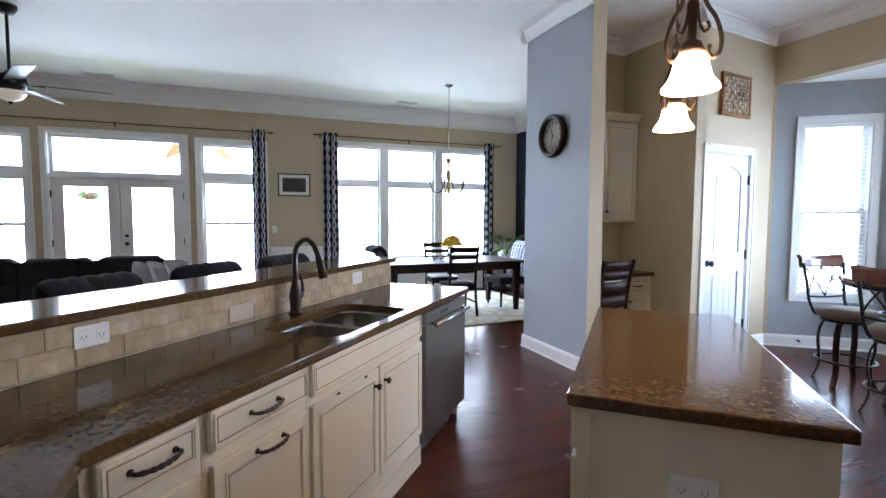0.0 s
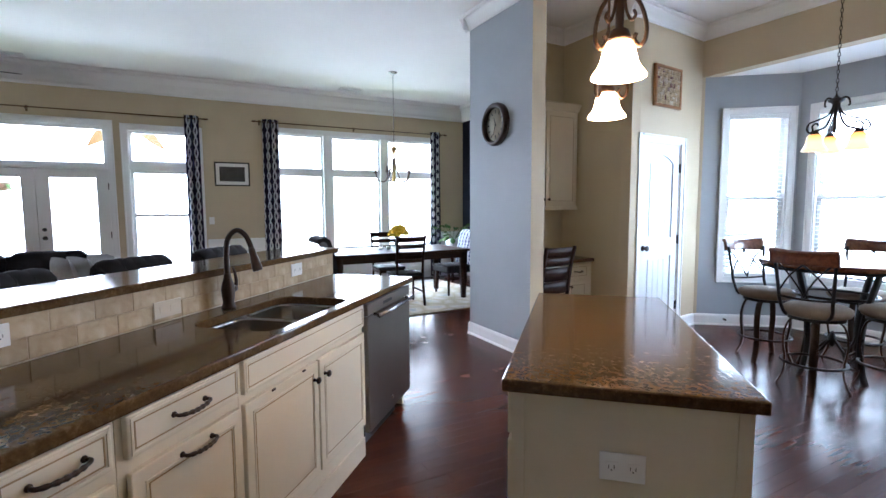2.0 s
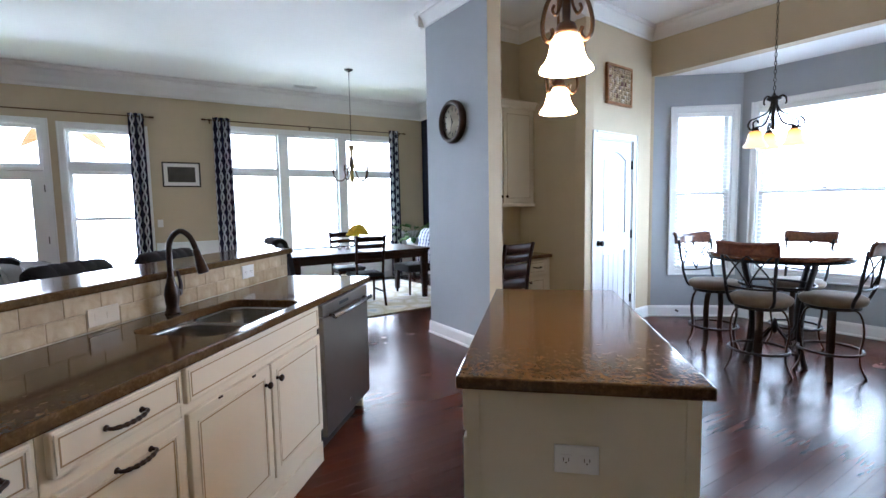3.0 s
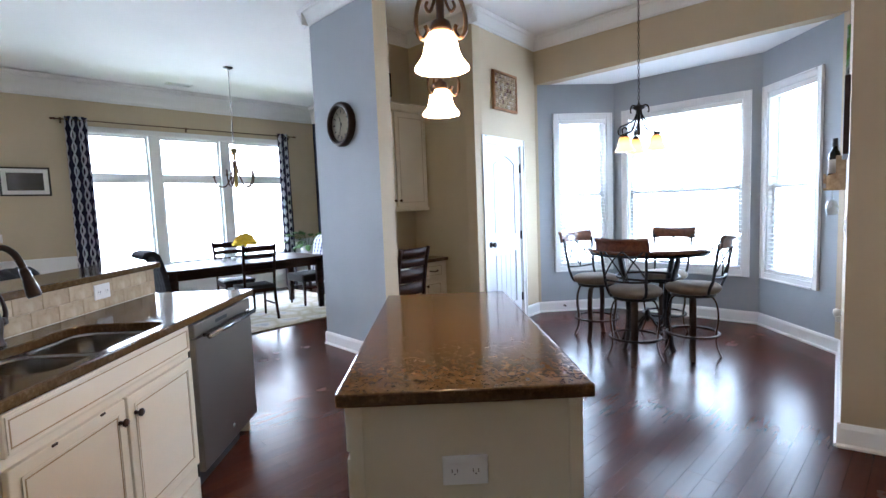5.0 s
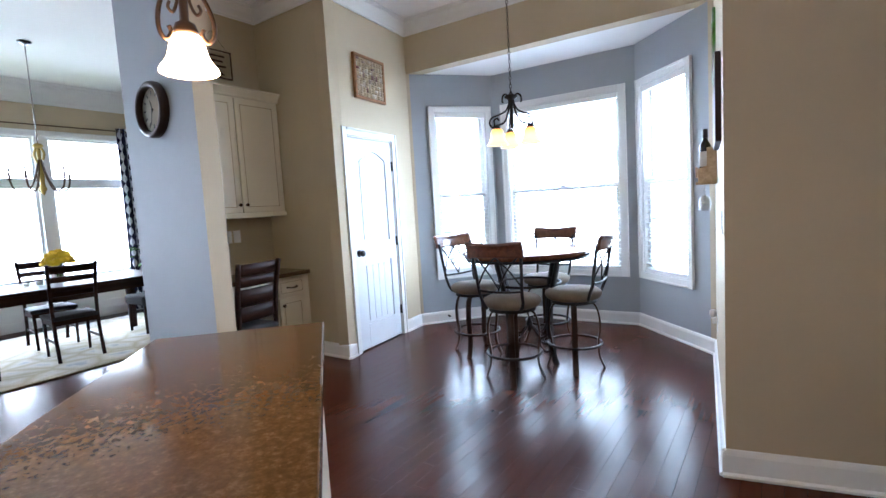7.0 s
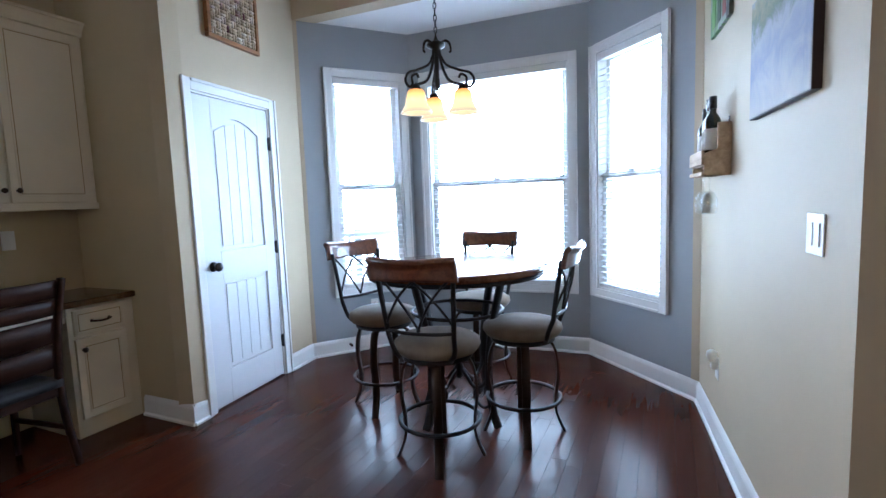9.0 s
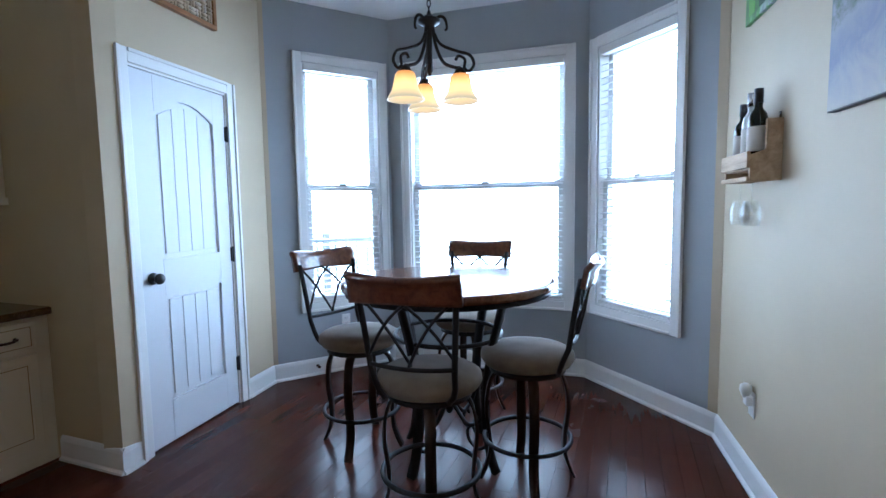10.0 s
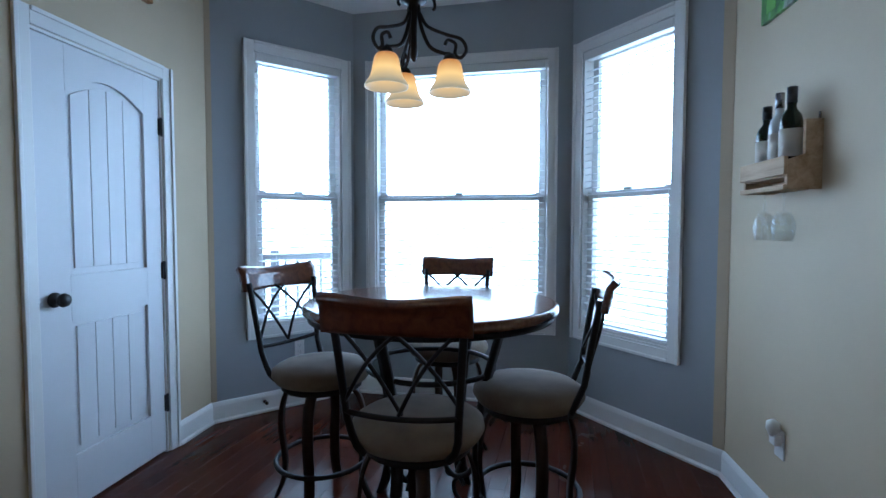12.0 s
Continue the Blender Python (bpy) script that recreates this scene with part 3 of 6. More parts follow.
def window(name, p0, p1, hole, label, transom=None, meet=None, blinds=True, w=0.07):
    x0, x1, z0, z1 = hole
    win = thing(name, along(p0, p1), label, "window")
    win["kind"] = "structure"
    jamb(win, x0, x1, z0, z1)
    casing(win, x0, x1, z0, z1, w)
    a, b = x0 + 0.012, x1 - 0.012
    top = z1 - 0.012
    if transom:
        part("transom_bar", Mesh().box(a, b, 0.03, 0.12, transom - 0.055, transom + 0.055, 0.004), WHITE, win)
        sash(win, a, b, transom + 0.055, top, 0.08, 0.035)
        top = transom - 0.055
    meet = meet or (z0 + top) / 2
    sash(win, a, b, meet - 0.02, top, 0.10)
    s = sash(win, a, b, z0 + 0.012, meet + 0.025, 0.063)
    part("sash_lock", Mesh().box((a + b) / 2 - 0.03, (a + b) / 2 + 0.03, 0.035, 0.06, meet + 0.025, meet + 0.04, 0.004), WHITE, win)
    for q in (a + 0.05, b - 0.05):
        part("tilt_latch", Mesh().box(q - 0.02, q + 0.02, 0.045, 0.065, meet + 0.0252, meet + 0.036, 0.003), PLASTIC, win)
    if blinds:
        blind(win, a + 0.004, b - 0.004, z0 + 0.014, z1 - 0.012, 0.022)
    return win


window("window_bay_left", BAY_L, BAY_A, WL, "tall white sash window with an open blind", meet=1.47)
window("window_bay_centre", BAY_A, BAY_B, WC, "wide white sash window with an open blind", meet=1.47)
window("window_bay_right", BAY_B, BAY_R, WR, "tall white sash window with an open blind", meet=1.47)
window("window_living_west", NW, NE, H_L, "tall white window with a transom", transom=2.02, meet=1.28, blinds=False, w=0.085)
window("window_living_east", NW, NE, H_R, "tall white window with a transom", transom=2.02, meet=1.28, blinds=False, w=0.085)

# triple dining window
win = thing("window_dining", along(NW, NE), "triple white dining window with transoms", "window")
win["kind"] = "structure"
x0, x1, z0, z1 = H_D
jamb(win, x0, x1, z0, z1)
casing(win, x0, x1, z0, z1, 0.075)
mulls = (x0 + 0.875, x0 + 1.945)
for q in mulls:
    part("mullion", Mesh().box(q - 0.075, q + 0.075, 0.0, 0.13, z0 + 0.012, z1 - 0.012, 0.006), WHITE, win)
for a, b in ((x0 + 0.012, mulls[0] - 0.075), (mulls[0] + 0.075, mulls[1] - 0.075), (mulls[1] + 0.075, x1 - 0.012)):
    part("transom_bar", Mesh().box(a, b, 0.03, 0.12, 1.975, 2.04, 0.004), WHITE, win)
    sash(win, a, b, 2.04, z1 - 0.012, 0.08, 0.035)
    sash(win, a, b, z0 + 0.012, 1.975, 0.08, 0.04)

# French doors with a transom
fd = thing("door_french", along(NW, NE), "pair of white glazed French doors under a transom", "door")
fd["kind"] = "structure"
x0, x1, z0, z1 = H_F
jamb(fd, x0, x1, z0, z1)
casing(fd, x0, x1, z0, z1, 0.075, sill=False, floor_level=True)
part("transom_bar", Mesh().box(x0 + 0.012, x1 - 0.012, 0.0, 0.12, 1.962, 2.012, 0.005).box(x0 + 0.012, x1 - 0.012, 0.092, 0.12, 1.94, 1.9625), WHITE, fd)
sash(fd, x0 + 0.012, x1 - 0.012, 2.012, z1 - 0.012, 0.07, 0.05)
mid = (x0 + x1) / 2
part("astragal", Mesh().box(mid - 0.03, mid + 0.03, 0.0915, 0.11, 0.012, 1.95), WHITE, fd)
for a, b, s in ((x0 + 0.016, mid - 0.002, -1), (mid + 0.002, x1 - 0.016, 1)):
    m = Mesh()
    st = 0.145
    m.box(a, a + st, 0.045, 0.09, 0.014, 1.958, 0.003).box(b - st, b, 0.045, 0.09, 0.014, 1.958, 0.003)
    m.box(a + st, b - st, 0.045, 0.09, 1.835, 1.958, 0.003).box(a + st, b - st, 0.045, 0.09, 0.014, 0.26, 0.003)
    for q in ((a + st - 0.012, a + st + 0.012, 0.25, 1.845), (b - st - 0.012, b - st + 0.012, 0.25, 1.845)):
        m.box(q[0], q[1], 0.035, 0.045, q[2], q[3], 0.003)
    leaf = part("door_leaf", m, WHITE, fd)
    p = part("pane", Mesh().box(a + st - 0.004, b - st + 0.004, 0.066, 0.07, 0.25, 1.845), PANE, leaf)
    p.visible_shadow = False
    hx = a if s < 0 else b
    for hz in (0.25, 1.0, 1.72):
        part("hinge", Mesh().box(hx - 0.012, hx + 0.012, 0.03, 0.05, hz - 0.05, hz + 0.05, 0.003), BLACK, leaf)
for hz, r in ((0.98, 0.028), (1.10, 0.024)):
    part("knob", Mesh().lathe([(0.002, 0), (r, 0.002), (r, 0.01), (0.012, 0.014), (0.012, 0.03), (r, 0.04), (r * 0.9, 0.055), (0.002, 0.06)], 16, pose(mid + 0.07, 0.045, hz, 90, 0, 0)), BLACK, fd)

# pantry door
pd = thing("door_pantry", along(PANTRY, BAY_L), "closed white arched two panel plank door", "door")
pd["kind"] = "structure"
casing(pd, DOOR_A, DOOR_B, 0, DOOR_H, 0.07, sill=False, floor_level=True)
m = Mesh()
m.box(DOOR_A + 0.0005, DOOR_A + 0.012, 0, 0.12, 0, DOOR_H - 0.0005).box(DOOR_B - 0.012, DOOR_B - 0.0005, 0, 0.12, 0, DOOR_H - 0.0005).box(DOOR_A + 0.012, DOOR_B - 0.012, 0, 0.12, DOOR_H - 0.012, DOOR_H - 0.0005)
part("jamb", m, WHITE, pd)
a, b = DOOR_A + 0.015, DOOR_B - 0.015
W = b - a
px0, px1 = 0.335, 0.782
m = Mesh()
m.box(a, px0, 0.006, 0.04, 0.012, DOOR_H - 0.016, 0.002).box(px1, b, 0.006, 0.04, 0.012, DOOR_H - 0.016, 0.002)
m.box(px0, px1, 0.006, 0.04, 0.012, 0.245, 0.0).box(px0, px1, 0.006, 0.04, 0.847, 1.045, 0.0)
# arched top rail
arc = [(px0 + (px1 - px0) * i / 16, 1.845 + 0.085 * math.sin(math.pi * i / 16)) for i in range(17)]
m.prism([(px0, DOOR_H - 0.016)] + arc + [(px1, DOOR_H - 0.016)], -0.04, -0.006, m=pose(0, 0, 0, 90, 0, 0))
m.box(px0 - 0.01, px1 + 0.01, 0.0215, 0.038, 0.2, 1.95)
part("door_frame", m, DOORPAINT, pd)
for z0, z1, arched in ((0.245, 0.847, False), (1.045, 1.845, True)):
    # sloped border and planks with V grooves
    inset = 0.030
    n = 4
    for i in range(n):
        q0 = px0 + inset + (px1 - px0 - 2 * inset) * i / n
        q1 = px0 + inset + (px1 - px0 - 2 * inset) * (i + 1) / n

        def top(x):
            return (z1 - inset + (0.085 * math.sin(math.pi * (x - px0) / (px1 - px0)) if arched else 0))
        pts = [(q0 + 0.002, z0 + inset)] + [(q1 - 0.002, z0 + inset)] + [(q1 - 0.002 + (q0 - q1 + 0.004) * k / 4, top(q1 - 0.002 + (q0 - q1 + 0.004) * k / 4)) for k in range(5)]
        part("door_plank", Mesh().prism(pts, -0.03, -0.014, 0.0015, m=pose(0, 0, 0, 90, 0, 0)), DOORPAINT, pd)
for hz in (0.28, 1.02, 1.80):
    part("hinge", Mesh().box(b - 0.006, b + 0.012, -0.006, 0.008, hz - 0.045, hz + 0.045, 0.002).tube([(b + 0.006, -0.006, hz - 0.05), (b + 0.006, -0.006, hz + 0.05)], 0.007), BLACK, pd)
part("knob", Mesh().lathe([(0.002, 0), (0.032, 0.002), (0.032, 0.008), (0.014, 0.014), (0.013, 0.03), (0.024, 0.036), (0.03, 0.048), (0.026, 0.06), (0.002, 0.066)], 20, pose(a + 0.065, 0.006, 0.95, 90, 0, 0)), BLACK, pd, "dark bronze door knob")

# unseen panel added behind the door opening to block the sky light
m = Mesh(along(PANTRY, BAY_L))
m.box(DOOR_A - 0.05, DOOR_B + 0.05, 0.125, 0.16, 0.0, DOOR_H + 0.05)
structure("wall_light_block", m, BEIGE, "unseen panel that keeps outside light from under the pantry door")

# ---- kitchen counter ----
ANG = 47.0
U, V = Vector((math.cos(radians(ANG)), math.sin(radians(ANG)))), Vector((math.sin(radians(ANG)), -math.cos(radians(ANG))))
KO = Vector((1.33, 1.58))
# counter frame: x along the run, y away from the aisle (towards the bar)
KM = pose(KO.x, KO.y, 0, 0, 0, ANG)
K_FRONT, K_BACK, K_END = 0.878, 1.51, 1.86


def uv(p):
    d = Vector(p[:2]) - KO
    return (d.dot(U), -d.dot(V))


CORNER = uv((0.178, 1.672))
LEG_END, LEG_BACK = uv((0.175, -1.6)), uv((-0.47, -1.6))
BACK_CORNER = uv((-0.47, 1.955))
SINK = (0.30, 0.99, 0.945, 1.345)


def rounded(x0, x1, y0, y1, r, n=5):
    out = []
    for cx, cy, a0 in ((x1 - r, y0 + r, -90), (x1 - r, y1 - r, 0), (x0 + r, y1 - r, 90), (x0 + r, y0 + r, 180)):
        for i in range(n + 1):
            t = radians(a0 + 90 * i / n)
            out.append((cx + r * math.cos(t), cy + r * math.sin(t)))
    return out


def slab_with_hole(outer, hole, z0, z1):
    m = Mesh()
    vo = [m.bm.verts.new((x, y, z1)) for x, y in outer]
    vh = [m.bm.verts.new((x, y, z1)) for x, y in hole]
    eo = [m.bm.edges.new((vo[i], vo[(i + 1) % len(vo)])) for i in range(len(vo))]
    eh = [m.bm.edges.new((vh[i], vh[(i + 1) % len(vh)])) for i in range(len(vh))]
    r = bmesh.ops.triangle_fill(m.bm, edges=eo + eh, use_beauty=True)
    fs = [g for g in r["geom"] if isinstance(g, bmesh.types.BMFace)]
    bad = [f for f in fs if SINK[0] + 0.05 < f.calc_center_median().x < SINK[1] - 0.05 and SINK[2] + 0.03 < f.calc_center_median().y < SINK[3] - 0.03]
    bmesh.ops.delete(m.bm, geom=bad, context='FACES_ONLY')
    fs = [f for f in m.bm.faces]
    ex = bmesh.ops.extrude_face_region(m.bm, geom=fs)
    vs = [g for g in ex["geom"] if isinstance(g, bmesh.types.BMVert)]
    bmesh.ops.translate(m.bm, verts=vs, vec=(0, 0, z0 - z1))
    bmesh.ops.recalc_face_normals(m.bm, faces=m.bm.faces)
    es = [e for e in m.bm.edges if abs(e.calc_face_angle(0)) > 1.0]
    bmesh.ops.bevel(m.bm, geom=es, offset=0.006, segments=2, affect='EDGES', profile=0.5)
    return m


wt = thing("countertop", KM, "polished speckled brown granite countertop with an undermount sink cutout", "countertop")
part("slab", slab_with_hole([(K_END, K_FRONT), (K_END, K_BACK - 0.012), (BACK_CORNER[0], K_BACK - 0.012), LEG_BACK, LEG_END, CORNER], rounded(*SINK, 0.07), 0.872, 0.91), GRANITE, wt)

# pony wall with tile, and the raised bar
m = Mesh(KM)
m.prism([(K_END + 0.02, K_BACK), (K_END + 0.02, K_BACK + 0.13), (BACK_CORNER[0] - 0.05, K_BACK + 0.13), (BACK_CORNER[0], K_BACK)], 0, 1.062)
pony = structure("wall_bar", m, CREAM, "low wall under the raised bar, tiled on the kitchen side")
grout = part("grout", Mesh(KM).box(BACK_CORNER[0], K_END + 0.02, K_BACK - 0.006, K_BACK - 0.0005, 0.911, 1.061), GROUT, pony)
TW, TH = 0.160, 0.0735
tile_mesh = {}
rng = random.Random(4)
for row in range(2):
    x = -0.923 if row else -0.995
    while x < K_END + 0.01:
        x2 = min(x + TW, K_END + 0.018)
        w = round(x2 - x - 0.0022, 4)
        if w > 0.02:
            z = 0.9125 + row * (TH + 0.002)
            if w not in tile_mesh:
                ob = part("tile", Mesh().box(0, w, -0.0105, 0, 0, TH, 0.0022, seg=1), TRAV, pony)
                tile_mesh[w] = ob.data
            else:
                ob = new("tile", tile_mesh[w])
                ob.parent = pony
            ob.matrix_basis = KM @ pose(x, K_BACK + 0.002 + rng.uniform(-0.0007, 0.0007), z)
        x += TW
bt = thing("countertop", KM, "polished brown granite raised bar top", "bar top")
m = Mesh()
m.prism([(K_END + 0.07, K_BACK - 0.03), (K_END + 0.07, K_BACK + 0.36), (BACK_CORNER[0] - 0.18, K_BACK + 0.36), (BACK_CORNER[0], K_BACK - 0.03)], 1.063, 1.098, 0.007)
part("slab", m, GRANITE, bt)

# ---- base cabinets ----
def panel_front(name, parent, x0, x1, z0, z1, y, label="", raised=True, border=0.05):
    """A cabinet front: flat frame, dark groove, recessed centre; y is its face, facing -y."""
    m = Mesh()
    m.box(x0, x1, y, y + 0.02, z0, z1, 0.004)
    f = part(name, m, CREAM, parent, label)
    if raised:
        g = Mesh()
        i = border
        # four thin brown strips outline the centre panel
        for q in ((x0 + i, x1 - i, z0 + i, z0 + i + 0.004), (x0 + i, x1 - i, z1 - i - 0.004, z1 - i), (x0 + i, x0 + i + 0.004, z0 + i + 0.004, z1 - i - 0.004), (x1 - i - 0.004, x1 - i, z0 + i + 0.004, z1 - i - 0.004)):
            g.box(q[0], q[1], y - 0.0012, y + 0.003, q[2], q[3])
        part("groove", g, GROOVEBROWN, f, "thin brown groove line")
        h = Mesh()
        i2 = border - 0.012
        h.box(x0 + i2, x1 - i2, y - 0.004, y - 0.0005, z1 - i2 - 0.008, z1 - i2, 0.0012).box(x0 + i2, x1 - i2, y - 0.004, y - 0.0005, z0 + i2, z0 + i2 + 0.008, 0.0012)
        h.box(x0 + i2, x0 + i2 + 0.008, y - 0.004, y - 0.0005, z0 + i2 + 0.008, z1 - i2 - 0.008, 0.0012).box(x1 - i2 - 0.008, x1 - i2, y - 0.004, y - 0.0005, z0 + i2 + 0.008, z1 - i2 - 0.008, 0.0012)
        part("bead", h, CREAM, f)
    return f


def bail(parent, x, z, y, w=0.11):
    """A twisted bronze bail pull."""
    pts = spline([(x - w / 2, y, z), (x - w / 2, y - 0.022, z), (x - w / 4, y - 0.032, z - 0.003), (x, y - 0.034, z - 0.004), (x + w / 4, y - 0.032, z - 0.003), (x + w / 2, y - 0.022, z), (x + w / 2, y, z)], 5)
    n = len(pts)
    rad = [0.0048 + 0.002 * math.sin(math.pi * i / (n - 1)) + 0.0014 * math.sin(i * 1.9) * (0.2 < i / (n - 1) < 0.8) for i in range(n)]
    m = Mesh().tube(pts, rad, 8)
    for s in (-1, 1):
        m.lathe([(0.009, 0), (0.009, 0.003), (0.005, 0.008)], 10, pose(x + s * w / 2, y, z, 90, 0, 0))
    return part("handle", m, BRONZE, parent, "twisted bronze bail pull")


def knob(parent, x, z, y):
    return part("knob", Mesh().lathe([(0.001, 0), (0.009, 0.001), (0.006, 0.008), (0.006, 0.014), (0.014, 0.02), (0.016, 0.026), (0.011, 0.032), (0.001, 0.033)], 14, pose(x, y, z, 90, 0, 0)), BRONZE, parent, "round bronze knob")


FACE = K_FRONT + 0.024


def base_cabinet(x0, x1, label, sunk=False):
    c = thing("base_cabinet", KM, label, "cabinet", "base cabinets under the sink counter")
    m = Mesh()
    if sunk:
        m.box(x0 + 0.001, x1 - 0.001, FACE + 0.0205, K_BACK - 0.015, 0.11, 0.64)
        m.box(x0 + 0.001, x1 - 0.001, FACE + 0.0205, FACE + 0.036, 0.6405, 0.871)
    else:
        m.box(x0 + 0.001, x1 - 0.001, FACE + 0.0205, K_BACK - 0.015, 0.11, 0.871)
    m.box(x0 + 0.001, x1 - 0.001, FACE + 0.012, K_BACK - 0.02, 0.0, 0.11)
    part("body", m, CREAM, c)
    return c


c = base_cabinet(-0.72, -0.408, "cream panelled base cabinet with drawers")
d = panel_front("drawer", c, -0.695, -0.430, 0.752, 0.868, FACE, border=0.020)
bail(d, -0.563, 0.818, FACE - 0.001, 0.12)
d = panel_front("drawer", c, -0.695, -0.430, 0.19, 0.715, FACE)
bail(d, -0.563, 0.665, FACE - 0.001, 0.12)
c = base_cabinet(-0.407, 0.059, "cream panelled base cabinet with a pull-out door")
d = panel_front("drawer", c, -0.388, 0.046, 0.752, 0.868, FACE, border=0.020)
bail(d, -0.18, 0.812, FACE - 0.001, 0.12)
d = panel_front("door", c, -0.383, 0.048, 0.19, 0.712, FACE)
bail(d, -0.158, 0.682, FACE - 0.001, 0.12)
c = base_cabinet(0.060, 1.089, "cream panelled sink cabinet with two doors", True)
panel_front("false_drawer_front", c, 0.070, 1.072, 0.745, 0.868, FACE, border=0.020)
d = panel_front("door", c, 0.070, 0.572, 0.19, 0.712, FACE)
knob(d, 0.53, 0.638, FACE - 0.001)
for q in (0.232, 0.448):
    part("catch", Mesh().box(q - 0.011, q + 0.011, FACE - 0.006, FACE - 0.0005, 0.703, 0.712, 0.002), BRONZE, d)
d = panel_front("door", c, 0.586, 1.076, 0.19, 0.712, FACE)
knob(d, 0.624, 0.638, FACE - 0.001)

# return leg of the counter, beside the camera
c = thing("base_cabinet", Matrix(), "cream base cabinet under the side counter", "cabinet", "base cabinets under the sink counter")
m = Mesh()
m.box(-0.45, 0.145, -1.58, 1.53, 0.0, 0.871)
part("body", m, CREAM, c)

# ---- dishwasher ----
dw = thing("dishwasher", KM, "stainless steel dishwasher with a bar handle", "dishwasher")
part("body", Mesh().box(1.098, 1.80, FACE + 0.02, K_BACK - 0.05, 0.10, 0.868), BLACK, dw)
part("kick_plate", Mesh().box(1.11, 1.69, FACE + 0.06, FACE + 0.08, 0.012, 0.0995), BLACK, dw)
m = Mesh()
m.box(1.100, 1.812, FACE - 0.012, FACE + 0.0195, 0.125, 0.79, 0.006)
part("door", m, DWSTEEL, dw)
m = Mesh()
m.box(1.100, 1.812, FACE - 0.012, FACE + 0.0195, 0.795, 0.862, 0.006)
part("control_panel", m, DWSTEEL, dw)
part("display", Mesh().box(1.33, 1.47, FACE - 0.0128, FACE - 0.0115, 0.82, 0.838), BLACK, dw)
m = Mesh()
m.tube([(1.16, FACE - 0.055, 0.79), (1.76, FACE - 0.055, 0.79)], 0.013, 12)
for q in (1.19, 1.73):
    m.tube([(q, FACE - 0.055, 0.79), (q, FACE - 0.011, 0.79)], 0.009, 8)
part("handle", m, STEEL, dw, "round steel bar handle")
part("badge", Mesh().lathe([(0.011, 0), (0.011, 0.0015), (0.001, 0.002)], 14, pose(1.46, FACE - 0.012, 0.20, 90, 0, 0)), STEEL, dw)
ep = thing("end_panel", KM, "cream cabinet end panel beside the dishwasher", "cabinet panel")
m = Mesh()
m.box(1.814, 1.838, FACE + 0.05, K_BACK, 0, 0.871, 0.003)
part("panel", m, CREAM, ep)

# ---- sink and faucet ----
sk = thing("sink", KM, "double bowl stainless undermount sink", "sink")


def bowl(x0, x1, y0, y1, depth):
    top, bot = rounded(x0, x1, y0, y1, 0.065), rounded(x0 + 0.02, x1 - 0.02, y0 + 0.02, y1 - 0.02, 0.055)
    m = Mesh()
    rings = [[m.bm.verts.new((x, y, z)) for x, y in pts] for pts, z in ((rounded(x0 - 0.012, x1 + 0.012, y0 - 0.012, y1 + 0.012, 0.07), 0.8715), (top, 0.8715), (top, 0.86), (bot, 0.872 - depth))]
    n = len(top)
    for a, b in zip(rings, rings[1:]):
        for i in range(n):
            m.bm.faces.new((a[i], a[(i + 1) % n], b[(i + 1) % n], b[i])).smooth = True
    m.bm.faces.new(rings[-1])
    bmesh.ops.recalc_face_normals(m.bm, faces=m.bm.faces)
    bmesh.ops.reverse_faces(m.bm, faces=m.bm.faces)
    return m


sx = SINK[0] + 0.345
part("bowl", bowl(SINK[0] + 0.004, sx - 0.012, SINK[2] + 0.004, SINK[3] - 0.004, 0.19), SINKSTEEL, sk)
part("bowl", bowl(sx + 0.012, SINK[1] - 0.004, SINK[2] + 0.004, SINK[3] - 0.004, 0.19), SINKSTEEL, sk)
for q in ((SINK[0] + sx) / 2, (sx + SINK[1]) / 2):
    part("drain", Mesh().lathe([(0.045, 0), (0.045, 0.003), (0.03, 0.004), (0.03, 0.001), (0.004, 0.001)], 18, pose(q, 1.15, 0.6825)), STEEL, sk)
FX = 0.655
fa = thing("faucet", KM @ pose(FX, 1.425, 0.911), "oil rubbed bronze gooseneck pull-down faucet", "faucet")
m = Mesh()
m.lathe([(0.034, 0), (0.034, 0.006), (0.03, 0.012), (0.026, 0.03), (0.03, 0.06), (0.032, 0.09), (0.027, 0.12), (0.019, 0.145), (0.017, 0.16), (0.014, 0.17)], 20)
part("body", m, BRONZE, fa)
m = Mesh()
neck = spline([(0, 0, 0.16), (0, 0, 0.29), (0, -0.018, 0.348), (0, -0.064, 0.378), (0, -0.108, 0.356), (0, -0.132, 0.315), (0, -0.14, 0.292)], 8)
m.tube(neck, 0.0125, 12)
part("neck", m, BRONZE, fa)
part("spray_head", Mesh().lathe([(0.013, 0.004), (0.0165, -0.012), (0.0165, -0.04), (0.019, -0.045), (0.024, -0.10), (0.022, -0.112), (0.006, -0.113)], 16, pose(0, -0.139, 0.294, -17, 0, 0)), BRONZE, fa)
m = Mesh()
m.tube([(0.02, 0, 0.085), (0.052, 0, 0.088)], 0.017, 12)
m.tube(spline([(0.052, 0, 0.088), (0.062, 0, 0.12), (0.058, 0.004, 0.165), (0.05, 0.006, 0.19)], 5), [0.010 - 0.0003 * i for i in range(16)], 10)
part("lever", m, BRONZE, fa)

